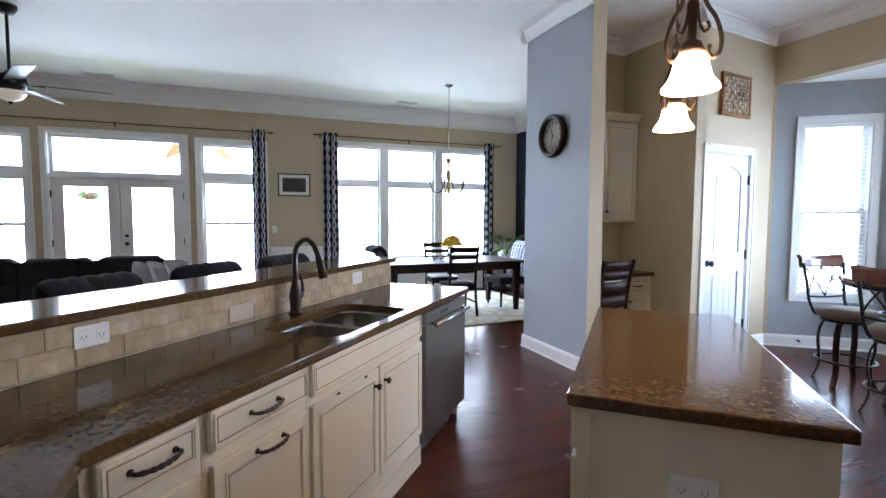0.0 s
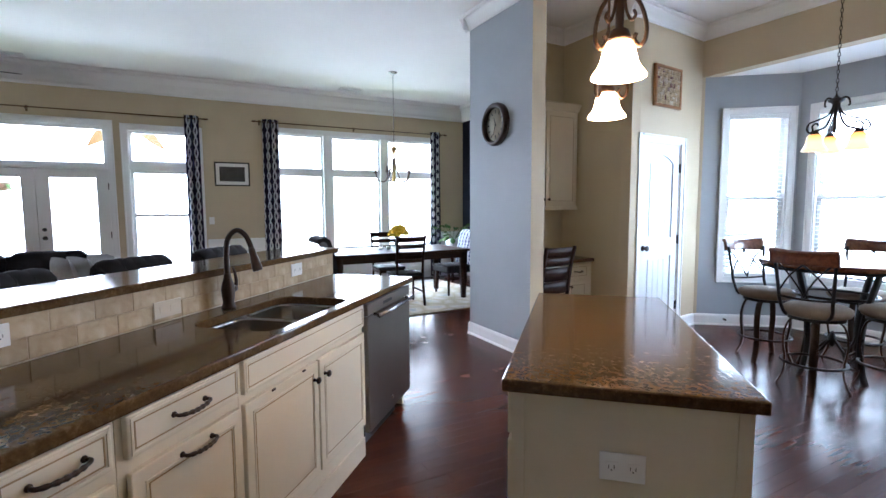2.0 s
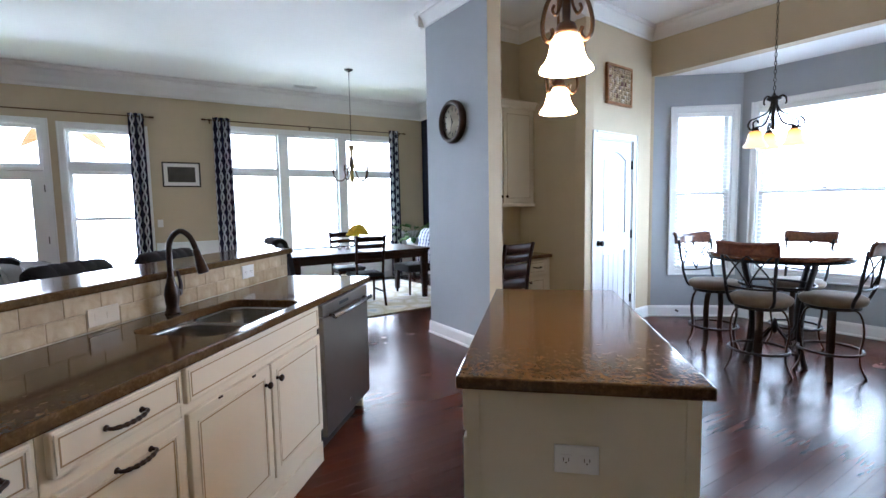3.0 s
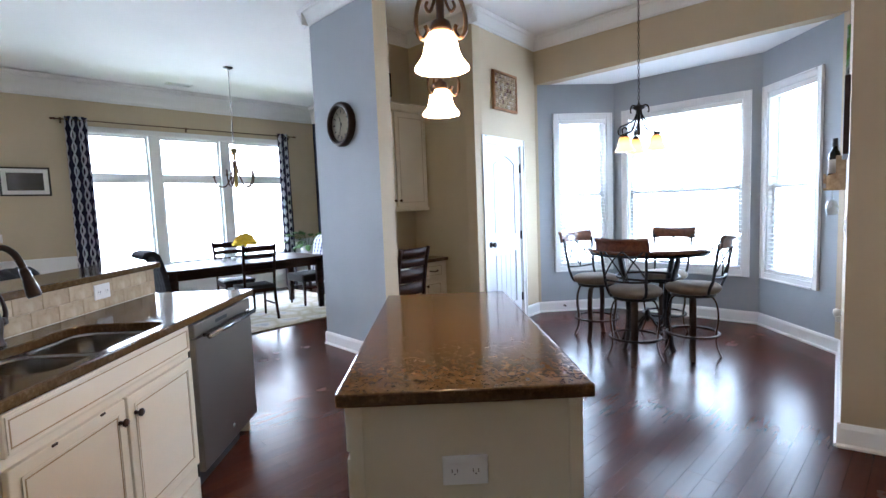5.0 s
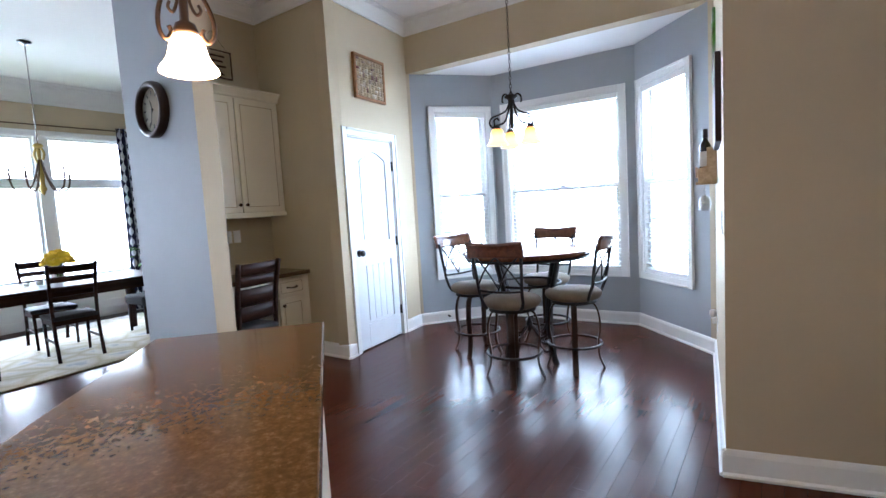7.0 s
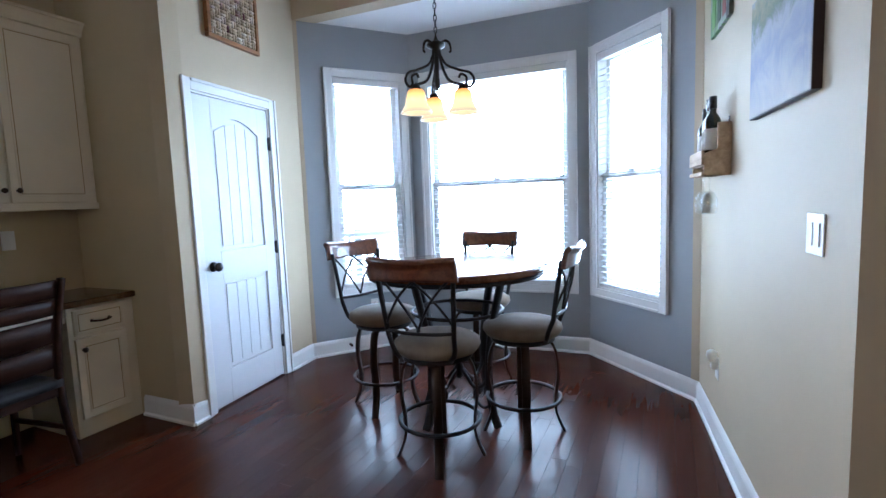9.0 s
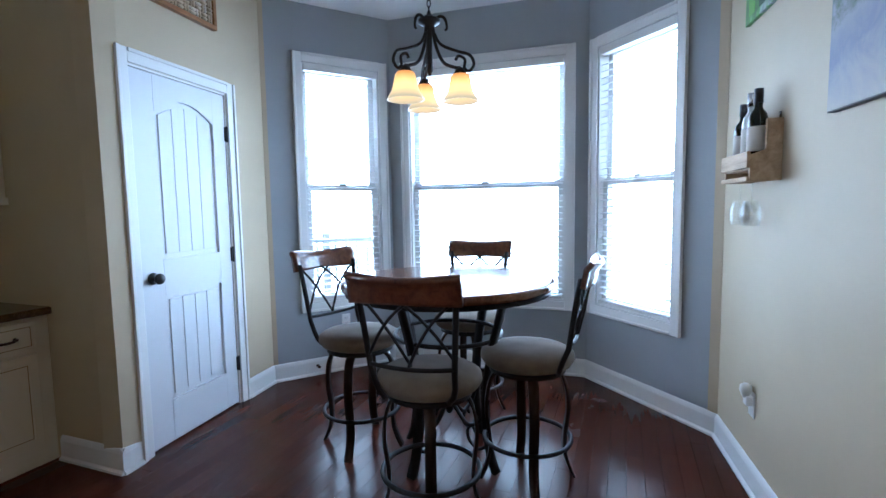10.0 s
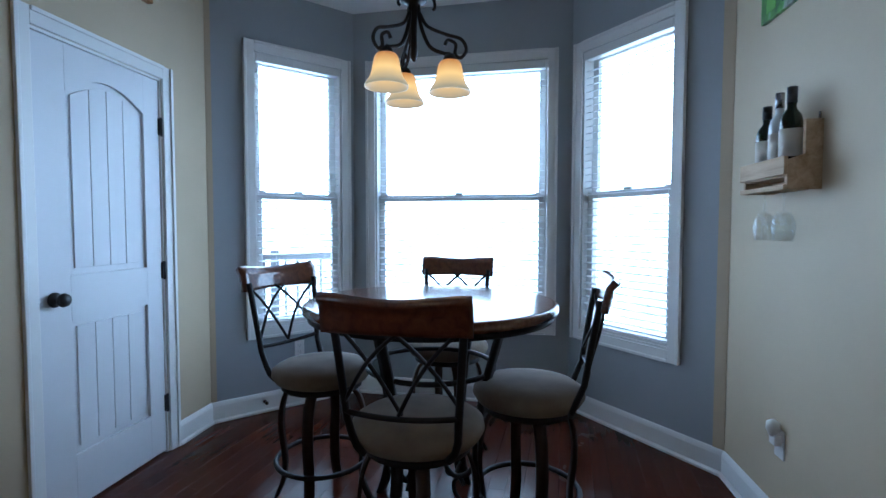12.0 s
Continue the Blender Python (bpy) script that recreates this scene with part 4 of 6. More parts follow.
# ---- island ----
IM = pose(2.06, 1.865, 0, 0, 0, 46.7)
isl = thing("island_cabinet", IM, "cream painted kitchen island cabinet", "island")
HL, HW = 0.708, 0.337
m = Mesh()
m.prism([(-HL + 0.03, -HW + 0.028), (HL - 0.03, -HW + 0.062), (HL - 0.03, HW - 0.036), (-HL + 0.03, HW - 0.028)], 0.0, 0.871)
part("body", m, CREAM, isl)
for s in (-1, 1):
    part("corner_post", Mesh().box(-HL + 0.024, -HL + 0.029, s * (HW - 0.028) - 0.018 * (1 + s) + 0.0, s * (HW - 0.028) + 0.018 * (1 - s), 0.0, 0.8705), CREAM, isl)
part("kick_board", Mesh().box(-HL + 0.018, -HL + 0.029, -HW + 0.07, HW - 0.07, 0, 0.1, 0.003), CREAM, isl)
part("door", Mesh().box(-HL + 0.07, -0.02, HW - 0.040, HW - 0.010, 0.12, 0.70, 0.004), CREAM, isl)
part("door", Mesh().box(0.0, HL - 0.07, HW - 0.040, HW - 0.010, 0.12, 0.70, 0.004), CREAM, isl)
part("drawer", Mesh().box(-HL + 0.07, -0.02, HW - 0.040, HW - 0.010, 0.72, 0.86, 0.004), CREAM, isl)
part("drawer", Mesh().box(0.0, HL - 0.07, HW - 0.040, HW - 0.010, 0.72, 0.86, 0.004), CREAM, isl)
it = thing("countertop", IM, "polished speckled brown granite island top", "countertop")
part("slab", Mesh().prism([(-HL, -HW), (HL, -HW + 0.034), (HL, HW - 0.008), (-HL, HW)], 0.872, 0.91, 0.006), GRANITE, it)


def outlet(m, label, w=0.115, h=0.075, rocker=False, plastic=PLASTIC):
    """A wall plate lying in x and z, facing -y."""
    o = thing("outlet", m, label, "outlet")
    part("plate", Mesh().box(-w / 2, w / 2, -0.006, 0, -h / 2, h / 2, 0.002), plastic, o)
    for s in (-1, 1):
        cx = s * 0.028 if w > h else 0
        cz = 0 if w > h else s * 0.022
        f = part("socket", Mesh().box(cx - 0.016, cx + 0.016, -0.0075, -0.0062, cz - 0.014, cz + 0.014, 0.0005), plastic, o)
        if not rocker:
            part("earth_hole", Mesh().lathe([(0.0022, 0), (0.0022, 0.0005)], 8, pose(cx, -0.0077, cz - 0.009, 90, 0, 0)), SLOT, f)
            part("slot", Mesh().box(cx - 0.008, cx - 0.006, -0.0081, -0.0076, cz - 0.005, cz + 0.005).box(cx + 0.006, cx + 0.008, -0.0081, -0.0076, cz - 0.005, cz + 0.005), SLOT, f)
    return o


outlet(IM @ pose(-HL + 0.024, HW - 0.33, 0.683, 0, 0, -90), "white double outlet plate on the island end", 0.12, 0.08)
outlet(KM @ pose(-0.305, K_BACK - 0.0095, 1.01), "white double outlet on the tile backsplash", 0.114, 0.072)
outlet(KM @ pose(1.385, K_BACK - 0.0095, 1.003), "white double outlet on the tile backsplash", 0.12, 0.078)
outlet(KM @ pose(0.36, K_BACK - 0.0095, 0.965), "almond double rocker plate on the tile backsplash", 0.145, 0.072, True, ALMOND)

# ---- breakfast table and stools ----
TC = (5.23, 2.41)
tb = thing("pub_table", pose(*TC, 0), "round brown wood counter height table on curved iron legs", "table")
R = 0.54
part("tabletop", Mesh().lathe([(0.002, 0.900), (R - 0.03, 0.900), (R - 0.012, 0.903), (R, 0.911), (R + 0.002, 0.923), (R, 0.936), (R - 0.01, 0.944), (R - 0.02, 0.945), (0.002, 0.945)], 64), TABLEWOOD, tb)
part("rim_band", Mesh().lathe([(R - 0.06, 0.880), (R - 0.02, 0.880), (R - 0.016, 0.899), (R - 0.06, 0.899)], 64, cap=False), IRON, tb)
for k in range(4):
    q = pose(0, 0, 0, 0, 0, 70 + 90 * k)
    run = spline([(0.36, 0, 0.895), (0.335, 0, 0.80), (0.285, 0, 0.62), (0.25, 0, 0.42), (0.245, 0, 0.24), (0.27, 0, 0.09), (0.305, 0, 0.0)], 6)

    def flat_leg(u, v, run=run):
        p = Vector(run[round(u * (len(run) - 1))])
        return Vector((p.x, (v - 0.5) * 0.048, p.z))
    part("leg", Mesh(q).grid(flat_leg, len(run) - 1, 2, 0.02), IRON, tb)
    m = Mesh(q)
    m.tube(spline([(0.25, 0, 0.36), (0.20, 0, 0.24), (0.12, 0, 0.20), (0.05, 0, 0.26), (0.0, 0, 0.30)], 6), 0.011, 8)
    m.tube(spline([(0.25, 0, 0.13), (0.19, 0, 0.09), (0.13, 0, 0.12), (0.12, 0, 0.17), (0.15, 0, 0.20), (0.17, 0, 0.17)], 6), 0.009, 8)
    part("scroll", m, IRON, tb)
part("ring", Mesh().tube([(0.275 * math.cos(i * math.pi / 16), 0.275 * math.sin(i * math.pi / 16), 0.66) for i in range(32)], 0.011, 8, closed=True), IRON, tb)
part("hub", Mesh().lathe([(0.012, 0.23), (0.026, 0.26), (0.03, 0.30), (0.018, 0.33), (0.008, 0.36)], 16), IRON, tb)


def bar_stool(m, label, base=45):
    """A swivel stool facing +x; its back stands at -x, and its legs are turned by base."""
    s = thing("pub_stool", m, label, "stool", "stools round the breakfast table")
    sh = 0.645
    part("seat", Mesh().lathe([(0.002, sh - 0.085), (0.17, sh - 0.085), (0.205, sh - 0.072), (0.222, sh - 0.045), (0.218, sh - 0.022), (0.19, sh - 0.004), (0.12, sh + 0.006), (0.002, sh + 0.01)], 32), SUEDE, s, "tan suede cushion")
    part("swivel_plate", Mesh().lathe([(0.15, sh - 0.11), (0.18, sh - 0.107), (0.18, sh - 0.087), (0.15, sh - 0.0855)], 24), IRON, s)
    for k in range(4):
        q = pose(0, 0, 0, 0, 0, base + 90 * k)
        run = spline([(0.11, 0, sh - 0.10), (0.165, 0, sh - 0.13), (0.195, 0, sh - 0.21), (0.202, 0, sh - 0.32), (0.186, 0, 0.20), (0.192, 0, 0.10), (0.232, 0, 0.0)], 6)

        def bar(u, v, run=run):
            p = Vector(run[round(u * (len(run) - 1))])
            return Vector((p.x, (v - 0.5) * 0.044, p.z))
        lg = Mesh(q).grid(bar, len(run) - 1, 2, 0.013)
        part("leg", lg, BRONZE, s)
    part("foot_ring", Mesh().tube([(0.206 * math.cos(i * math.pi / 16), 0.206 * math.sin(i * math.pi / 16), 0.205) for i in range(32)], 0.011, 8, closed=True), IRON, s)

    def bx(z):
        return -0.195 - 0.075 * ((z - sh + 0.08) / 0.5) ** 1.2
    bw = 0.19

    def by(y, z):
        return bx(z) - 0.03 * (1 - (y / bw) ** 2) * min(1.0, (z - sh + 0.08) / 0.3)
    for sy in (-1, 1):
        pts = [(-0.165, sy * 0.13, sh - 0.078), (-0.172, sy * 0.152, sh - 0.05), (-0.185, sy * 0.162, sh - 0.01)] + [(by(bw, z), sy * (bw - 0.075 * (sh + 0.36 - z)), z) for z in (sh + 0.05, sh + 0.12, sh + 0.22, sh + 0.3, sh + 0.36)]
        part("back_post", Mesh().tube(pts, 0.0125, 8), IRON, s)
    zl, zh = sh + 0.075, sh + 0.335
    part("lower_rail", Mesh().tube([(by(y, zl), y, zl - 0.012 * (1 - (y / bw) ** 2)) for y in [(bw - 0.021) * (-1 + i / 8) for i in range(17)]], 0.009, 8), IRON, s)
    for sy in (-1, 1):
        for c0, c1 in (((-1.0, zl + 0.03), (0.12, zh)), ((-0.02, zl), (0.98, zh))):
            pts = []
            for i in range(13):
                t = i / 12
                y = sy * bw * (c0[0] + (c1[0] - c0[0]) * t) * 0.98
                z = c0[1] + (c1[1] - c0[1]) * (t + 0.10 * math.sin(math.pi * t))
                pts.append(Vector((by(y, z) + 0.004 * sy, y * (1 - 0.39 * (sh + 0.36 - z)), z)))
            part("cross_rod", Mesh().tube(pts, 0.0065, 6), IRON, s)

    def crest(u, v):
        y = (bw + 0.026) * (2 * u - 1)
        z = sh + 0.325 + 0.105 * v + 0.006 * math.cos(2 * math.pi * u) * (1 if v > 0.5 else -0.4)
        roll = -0.022 * max(0, v - 0.72) / 0.28
        return Vector((by(min(bw, max(-bw, y)), z) - 0.005 + roll, y, z))
    part("crest_rail", Mesh().grid(crest, 20, 8, 0.024), CHERRY, s, "curved reddish brown wooden crest rail")
    return s


for (sx_, sy_), face, turn, lab in (((4.735, 2.315), 4, -158, "bar stool with tan suede seat, back turned to the kitchen"), ((5.2, 2.92), -108, -170, "bar stool with tan suede seat beside the pantry wall"), ((5.155, 1.985), 90, -160, "bar stool with tan suede seat turned from the table"), ((5.78, 2.47), 182, -150, "bar stool with tan suede seat before the bay window")):
    bar_stool(pose(sx_, sy_, 0, 0, 0, face), lab, turn - face)

# ---- desk alcove ----
uc = thing("upper_cabinet", Matrix(), "cream panelled two door upper cabinet over the desk", "cabinet")
part("body", Mesh().box(3.455, 4.517, 4.645, 4.877, 1.37, 2.44), CREAM, uc)
part("crown", Mesh().prism([(0, 0), (0.025, 0), (0.03, 0.02), (0.055, 0.06), (0.065, 0.065), (0.065, 0.08), (0, 0.08)], 3.455, 4.517, m=Matrix(((0, 0, 1, 0), (-1, 0, 0, 4.645), (0, 1, 0, 2.435), (0, 0, 0, 1)))), CREAM, uc)
part("light_rail", Mesh().box(3.455, 4.517, 4.622, 4.644, 1.355, 1.395, 0.003), CREAM, uc)
for a, b, k in ((3.60, 4.04, 4.015), (4.055, 4.49, 4.085)):
    d = panel_front("door", uc, a, b, 1.40, 2.42, 4.622)
    knob(d, k, 1.47, 4.621)

dk = thing("desk_cabinet", Matrix(), "cream panelled desk cabinet with a drawer and door", "cabinet")
part("body", Mesh().box(4.135, 4.517, 4.39, 4.877, 0.0, 0.788), CREAM, dk)
d = panel_front("drawer", dk, 4.16, 4.45, 0.615, 0.765, 4.369, border=0.024)
bail(d, 4.305, 0.69, 4.368, 0.10)
d = panel_front("door", dk, 4.16, 4.45, 0.11, 0.595, 4.369)
knob(d, 4.195, 0.53, 4.368)
dl = thing("desk_support", Matrix(), "cream panel carrying the desk top", "cabinet panel")
part("panel", Mesh().box(3.455, 3.49, 4.39, 4.877, 0.0, 0.788, 0.002).box(3.4905, 4.134, 4.40, 4.42, 0.70, 0.788, 0.002), CREAM, dl)
dt = thing("countertop", Matrix(), "brown granite desk top in the alcove", "countertop")
part("slab", Mesh().box(3.454, 4.517, 4.345, 4.877, 0.789, 0.826, 0.006), GRANITE, dt)
wall("wall_alcove", (3.45, 4.88), (4.52, 4.88), BEIGE, "cream back wall of the desk alcove", thick=0.002)
for x in (4.03, 4.12):
    o = outlet(pose(x, 4.876, 1.18), "cream switch plate over the desk", 0.07, 0.115, True)

sg = thing("hanging_sign", pose(4.05, 4.872, 2.64), "weathered white wooden sign hung on a wire", "sign")
part("board", Mesh().box(-0.165, 0.165, -0.02, -0.002, 0, 0.25, 0.004), painted("weathered tan board", (0.30, 0.25, 0.17), 0.8, 0.35, 30, 0.4), sg)
m = Mesh()
m.box(-0.168, 0.168, -0.024, -0.0205, -0.003, 0.012).box(-0.168, 0.168, -0.024, -0.0205, 0.24, 0.253).box(-0.168, -0.155, -0.024, -0.0205, 0.0125, 0.2395).box(0.155, 0.168, -0.024, -0.0205, 0.0125, 0.2395)
part("border", m, DARKWOOD, sg)
for z, w in ((0.19, 0.20), (0.145, 0.16), (0.10, 0.22)):
    part("lettering", Mesh().box(-w / 2, w / 2, -0.0225, -0.0205, z, z + 0.018), DARKWOOD, sg)
part("leaf_ornament", Mesh().prism([(-0.10, 0.03), (0.0, 0.045), (0.1, 0.03), (0.02, 0.075), (-0.05, 0.07)], 0.0205, 0.023, m=pose(0, 0, 0, 90, 0, 0)), DARKWOOD, sg)
part("wire", Mesh().tube([(-0.14, -0.01, 0.25), (0, -0.006, 0.42), (0.14, -0.01, 0.25)], 0.002, 6), IRON, sg)


# ---- ladder-back chairs ----
def ladder_chair(m, label, slats=((0.945, 0.075), (0.845, 0.055), (0.745, 0.05), (0.645, 0.05))):
    """A dark ladder-back chair facing +y."""
    c = thing("dining_chair", m, label, "chair", "ladder-back wooden chairs")
    m = Mesh()
    m.grid(lambda u, v: Vector(((0.215 - 0.02 * v) * (2 * u - 1), 0.21 - 0.42 * v, 0.465 + 0.018 * math.sin(math.pi * u) * math.sin(math.pi * v))), 10, 8, -0.04)
    part("seat", m, BLACKSEAT, c, "black cushioned seat")
    part("seat_frame", Mesh().box(-0.20, 0.20, -0.195, 0.20, 0.375, 0.424, 0.004), DARKWOOD, c)
    for s in (-1, 1):
        part("leg", Mesh().tube([(s * 0.19, 0.185, 0.42), (s * 0.185, 0.185, 0.0)], [0.021, 0.015], 4), DARKWOOD, c)
        pts = spline([(s * 0.19, -0.27, 0.0), (s * 0.19, -0.215, 0.22), (s * 0.19, -0.19, 0.45), (s * 0.195, -0.215, 0.75), (s * 0.205, -0.265, 1.0)], 5)
        part("back_post", Mesh().tube(pts, 0.02, 4), DARKWOOD, c)
        part("stretcher", Mesh().box(s * 0.188 - 0.009, s * 0.188 + 0.009, -0.20, 0.18, 0.19, 0.215, 0.003), DARKWOOD, c)
    for z, h in slats:
        def slat(u, v, z=z, h=h):
            x = 0.19 * (2 * u - 1)
            zz = z + h * (v - 0.5)
            return Vector((x, -0.19 - 0.24 * max(0, (zz - 0.45)) ** 2 - 0.02 * (1 - (2 * u - 1) ** 2), zz))
        part("slat", Mesh().grid(slat, 10, 2, 0.016), DARKWOOD, c)
    return c


base_chair = ladder_chair(pose(3.335, 6.80, 0, 0, 0, -4), "dark wooden ladder-back dining chair with black seat")
copy_thing(base_chair, pose(3.40, 7.62, 0, 0, 0, 176))
ladder_chair(pose(3.74, 4.32, 0, 0, 0, 8), "dark wooden chair with broad slats pushed under the desk", ((0.945, 0.09), (0.85, 0.08), (0.725, 0.13), (0.59, 0.12)))


def scroll_chair(m, label, cloth, width=0.5):
    """An upholstered chair with a rolled-over tufted back, facing +y."""
    c = thing("parsons_chair", m, label, "chair", "upholstered chairs at the table ends")
    w = width / 2
    part("seat", Mesh().box(-w, w, -0.24, 0.25, 0.36, 0.48, 0.03, seg=3), BLACKSEAT, c)

    def back(u, v):
        x = (w - 0.01) * (2 * u - 1)
        z = 0.42 + 0.56 * v
        y = -0.23 - 0.10 * v * v
        if v > 0.86:
            t = (v - 0.86) / 0.14 * math.pi * 0.9
            z = 0.42 + 0.56 * 0.86 + 0.06 * math.sin(t)
            y = -0.23 - 0.10 * 0.74 - 0.06 * (1 - math.cos(t)) * 0.8
        k = 0.012 * abs(math.sin(u * math.pi * 4)) * abs(math.sin(v * math.pi * 4.5))
        return Vector((x, y + k, z))
    part("backrest", Mesh().grid(back, 24, 28, 0.055), cloth, c, "tufted rolled backrest")
    for i in range(1, 4):
        for j in range(1, 4):
            p = back(i / 4, j / 4.5)
            part("button", Mesh().ball((p.x, p.y + 0.004, p.z), 0.011, 1), cloth, c)
    for sx in (-1, 1):
        part("leg", Mesh().tube([(sx * (w - 0.04), 0.21, 0.37), (sx * (w - 0.04), 0.215, 0.0)], [0.026, 0.016], 4), DARKWOOD, c)
        part("leg", Mesh().tube([(sx * (w - 0.04), -0.21, 0.37), (sx * (w - 0.035), -0.29, 0.0)], [0.026, 0.016], 4), DARKWOOD, c)
    return c


scroll_chair(pose(4.36, 7.20, 0, 0, 0, 90), "high chair in blue and white patterned cloth", TUFTBLUE)
scroll_chair(pose(2.42, 6.64, 0.013, 0, 0, -90), "charcoal upholstered chair with rolled back", CHARCOAL)

# ---- dining table, rug and what stands on it ----
rg = thing("rug", pose(3.10, 7.32, 0.001, 0, 0, 2), "cream rug with a faded grey and yellow pattern", "rug")
part("weave", Mesh().box(-1.75, 1.75, -1.27, 1.27, 0, 0.012, 0.004), RUG, rg)
part("binding", Mesh().tube([(-1.75, -1.27, 0.008), (1.75, -1.27, 0.008), (1.75, 1.27, 0.008), (-1.75, 1.27, 0.008)], 0.008, 6, closed=True), fabric("tan rug binding", (0.28, 0.22, 0.12)), rg)
tb = thing("dining_table", pose(3.32, 7.22, 0.013), "long dark polished wood dining table", "table")
part("tabletop", Mesh().box(-1.05, 1.05, -0.53, 0.53, 0.715, 0.747, 0.006), DARKWOOD, tb)
for nm, b in (("apron", (-0.95, 0.95, -0.47, -0.445)), ("apron", (-0.95, 0.95, 0.445, 0.47)), ("apron", (-0.98, -0.955, -0.42, 0.42)), ("apron", (0.955, 0.98, -0.42, 0.42))):
    part(nm, Mesh().box(*b, 0.615, 0.7145, 0.003), DARKWOOD, tb)
for sx in (-1, 1):
    for sy in (-1, 1):
        part("leg", Mesh().tube([(sx * 0.96, sy * 0.45, 0.7145), (sx * 0.96, sy * 0.45, 0.55), (sx * 0.96, sy * 0.45, 0.0)], [0.062, 0.062, 0.042], 4), DARKWOOD, tb)

vs = thing("flower_vase", pose(3.41, 7.20, 0.762), "clear vase full of yellow flowers on the dining table", "flowers")
part("vase", Mesh().lathe([(0.045, 0), (0.055, 0.02), (0.05, 0.10), (0.065, 0.17), (0.062, 0.17), (0.047, 0.10), (0.05, 0.01)], 20, cap=False), CLEAR, vs)
PETAL = fabric("yellow petals", (0.75, 0.52, 0.02), 0.8, 200)
LEAF = fabric("green leaves", (0.06, 0.12, 0.03), 0.7, 200, 0.4)
rng = random.Random(7)
for k in range(44):
    a, r = k * 2.4, 0.125 * math.sqrt((k + 0.5) / 44)
    hx, hy, hz = r * math.cos(a), r * math.sin(a), 0.335 - 8.5 * r * r + rng.uniform(-0.015, 0.015)
    m = Mesh()
    for i in range(14):
        b = i * 6.283 / 7
        e = 0.35 if i < 7 else 0.9
        d = Vector((math.cos(b) * math.cos(e), math.sin(b) * math.cos(e), math.sin(e)))
        m.ball((hx + d.x * 0.024, hy + d.y * 0.024, hz + d.z * 0.024), 0.03, 1, squash=(1, 1, 0.75))
    part("bloom", m, PETAL, vs)
for k in range(10):
    a = rng.uniform(0, 6.283)
    part("stem", Mesh().tube([(0.02 * math.cos(a), 0.02 * math.sin(a), 0.02), (0.04 * math.cos(a), 0.04 * math.sin(a), 0.16), (0.09 * math.cos(a), 0.09 * math.sin(a), 0.31)], 0.003, 5), LEAF, vs)
for x, y, r, h in ((3.20, 7.10, 0.035, 0.11), (3.10, 7.16, 0.03, 0.09), (3.56, 7.16, 0.03, 0.06)):
    jr = thing("glass_jar", pose(x, y, 0.762), "small clear glass jar on the dining table", "jar")
    part("glass", Mesh().lathe([(r * 0.9, 0), (r, 0.01), (r, h), (r * 0.93, h), (r * 0.93, 0.012), (0.002, 0.01)], 18, cap=False), CLEAR, jr)
    part("wax", Mesh().lathe([(r * 0.9, 0.0125), (r * 0.9, h * 0.5), (0.002, h * 0.5)], 16), PLASTIC, jr)

# potted plant by the navy wall
pl = thing("potted_plant", pose(5.15, 8.65, 0), "leafy green plant in a pale pot on a stand", "plant")
part("stand", Mesh().lathe([(0.16, 0), (0.16, 0.02), (0.03, 0.03), (0.03, 0.52), (0.15, 0.53), (0.15, 0.55)], 20), DARKWOOD, pl)
part("pot", Mesh().lathe([(0.09, 0.551), (0.13, 0.70), (0.145, 0.78), (0.13, 0.78), (0.12, 0.74)], 20), PLASTIC, pl)
rng = random.Random(3)
for k in range(26):
    a, e, L = rng.uniform(0, 6.283), rng.uniform(0.35, 1.2), rng.uniform(0.25, 0.5)
    p = [Vector((0.05 * math.cos(a), 0.05 * math.sin(a), 0.75))]
    for i in range(1, 6):
        t = i / 5
        p.append(Vector((math.cos(a) * (0.05 + L * t * math.cos(e) * 1.2), math.sin(a) * (0.05 + L * t * math.cos(e) * 1.2), 0.75 + L * (t * math.sin(e) * 1.3 - 0.5 * t * t))))
    m = Mesh()
    m.tube(p, 0.003, 5)
    d = (p[-1] - p[-2]).normalized()
    s = d.cross(Vector((0, 0, 1))).normalized()
    n = 6

    def blade(u, v, c=p[-2], d=d, s=s):
        w = 0.05 * math.sin(math.pi * min(1, v * 0.97 + 0.03)) ** 0.7
        return c + d * (0.2 * v) + s * (w * (2 * u - 1)) - Vector((0, 0, 0.05 * v * v + 0.015 * abs(2 * u - 1)))
    m.grid(blade, 4, 7, 0.002)
    part("leaf", m, LEAF, pl)


# ---- wall dressing of the living room ----
def wainscot(x0, x1, top):
    m = Mesh()
    m.box(x0, x1, 9.094, 9.0985, 0.133, top)
    structure("wainscot", m, WHITE, "white painted panelling under the chair rail")


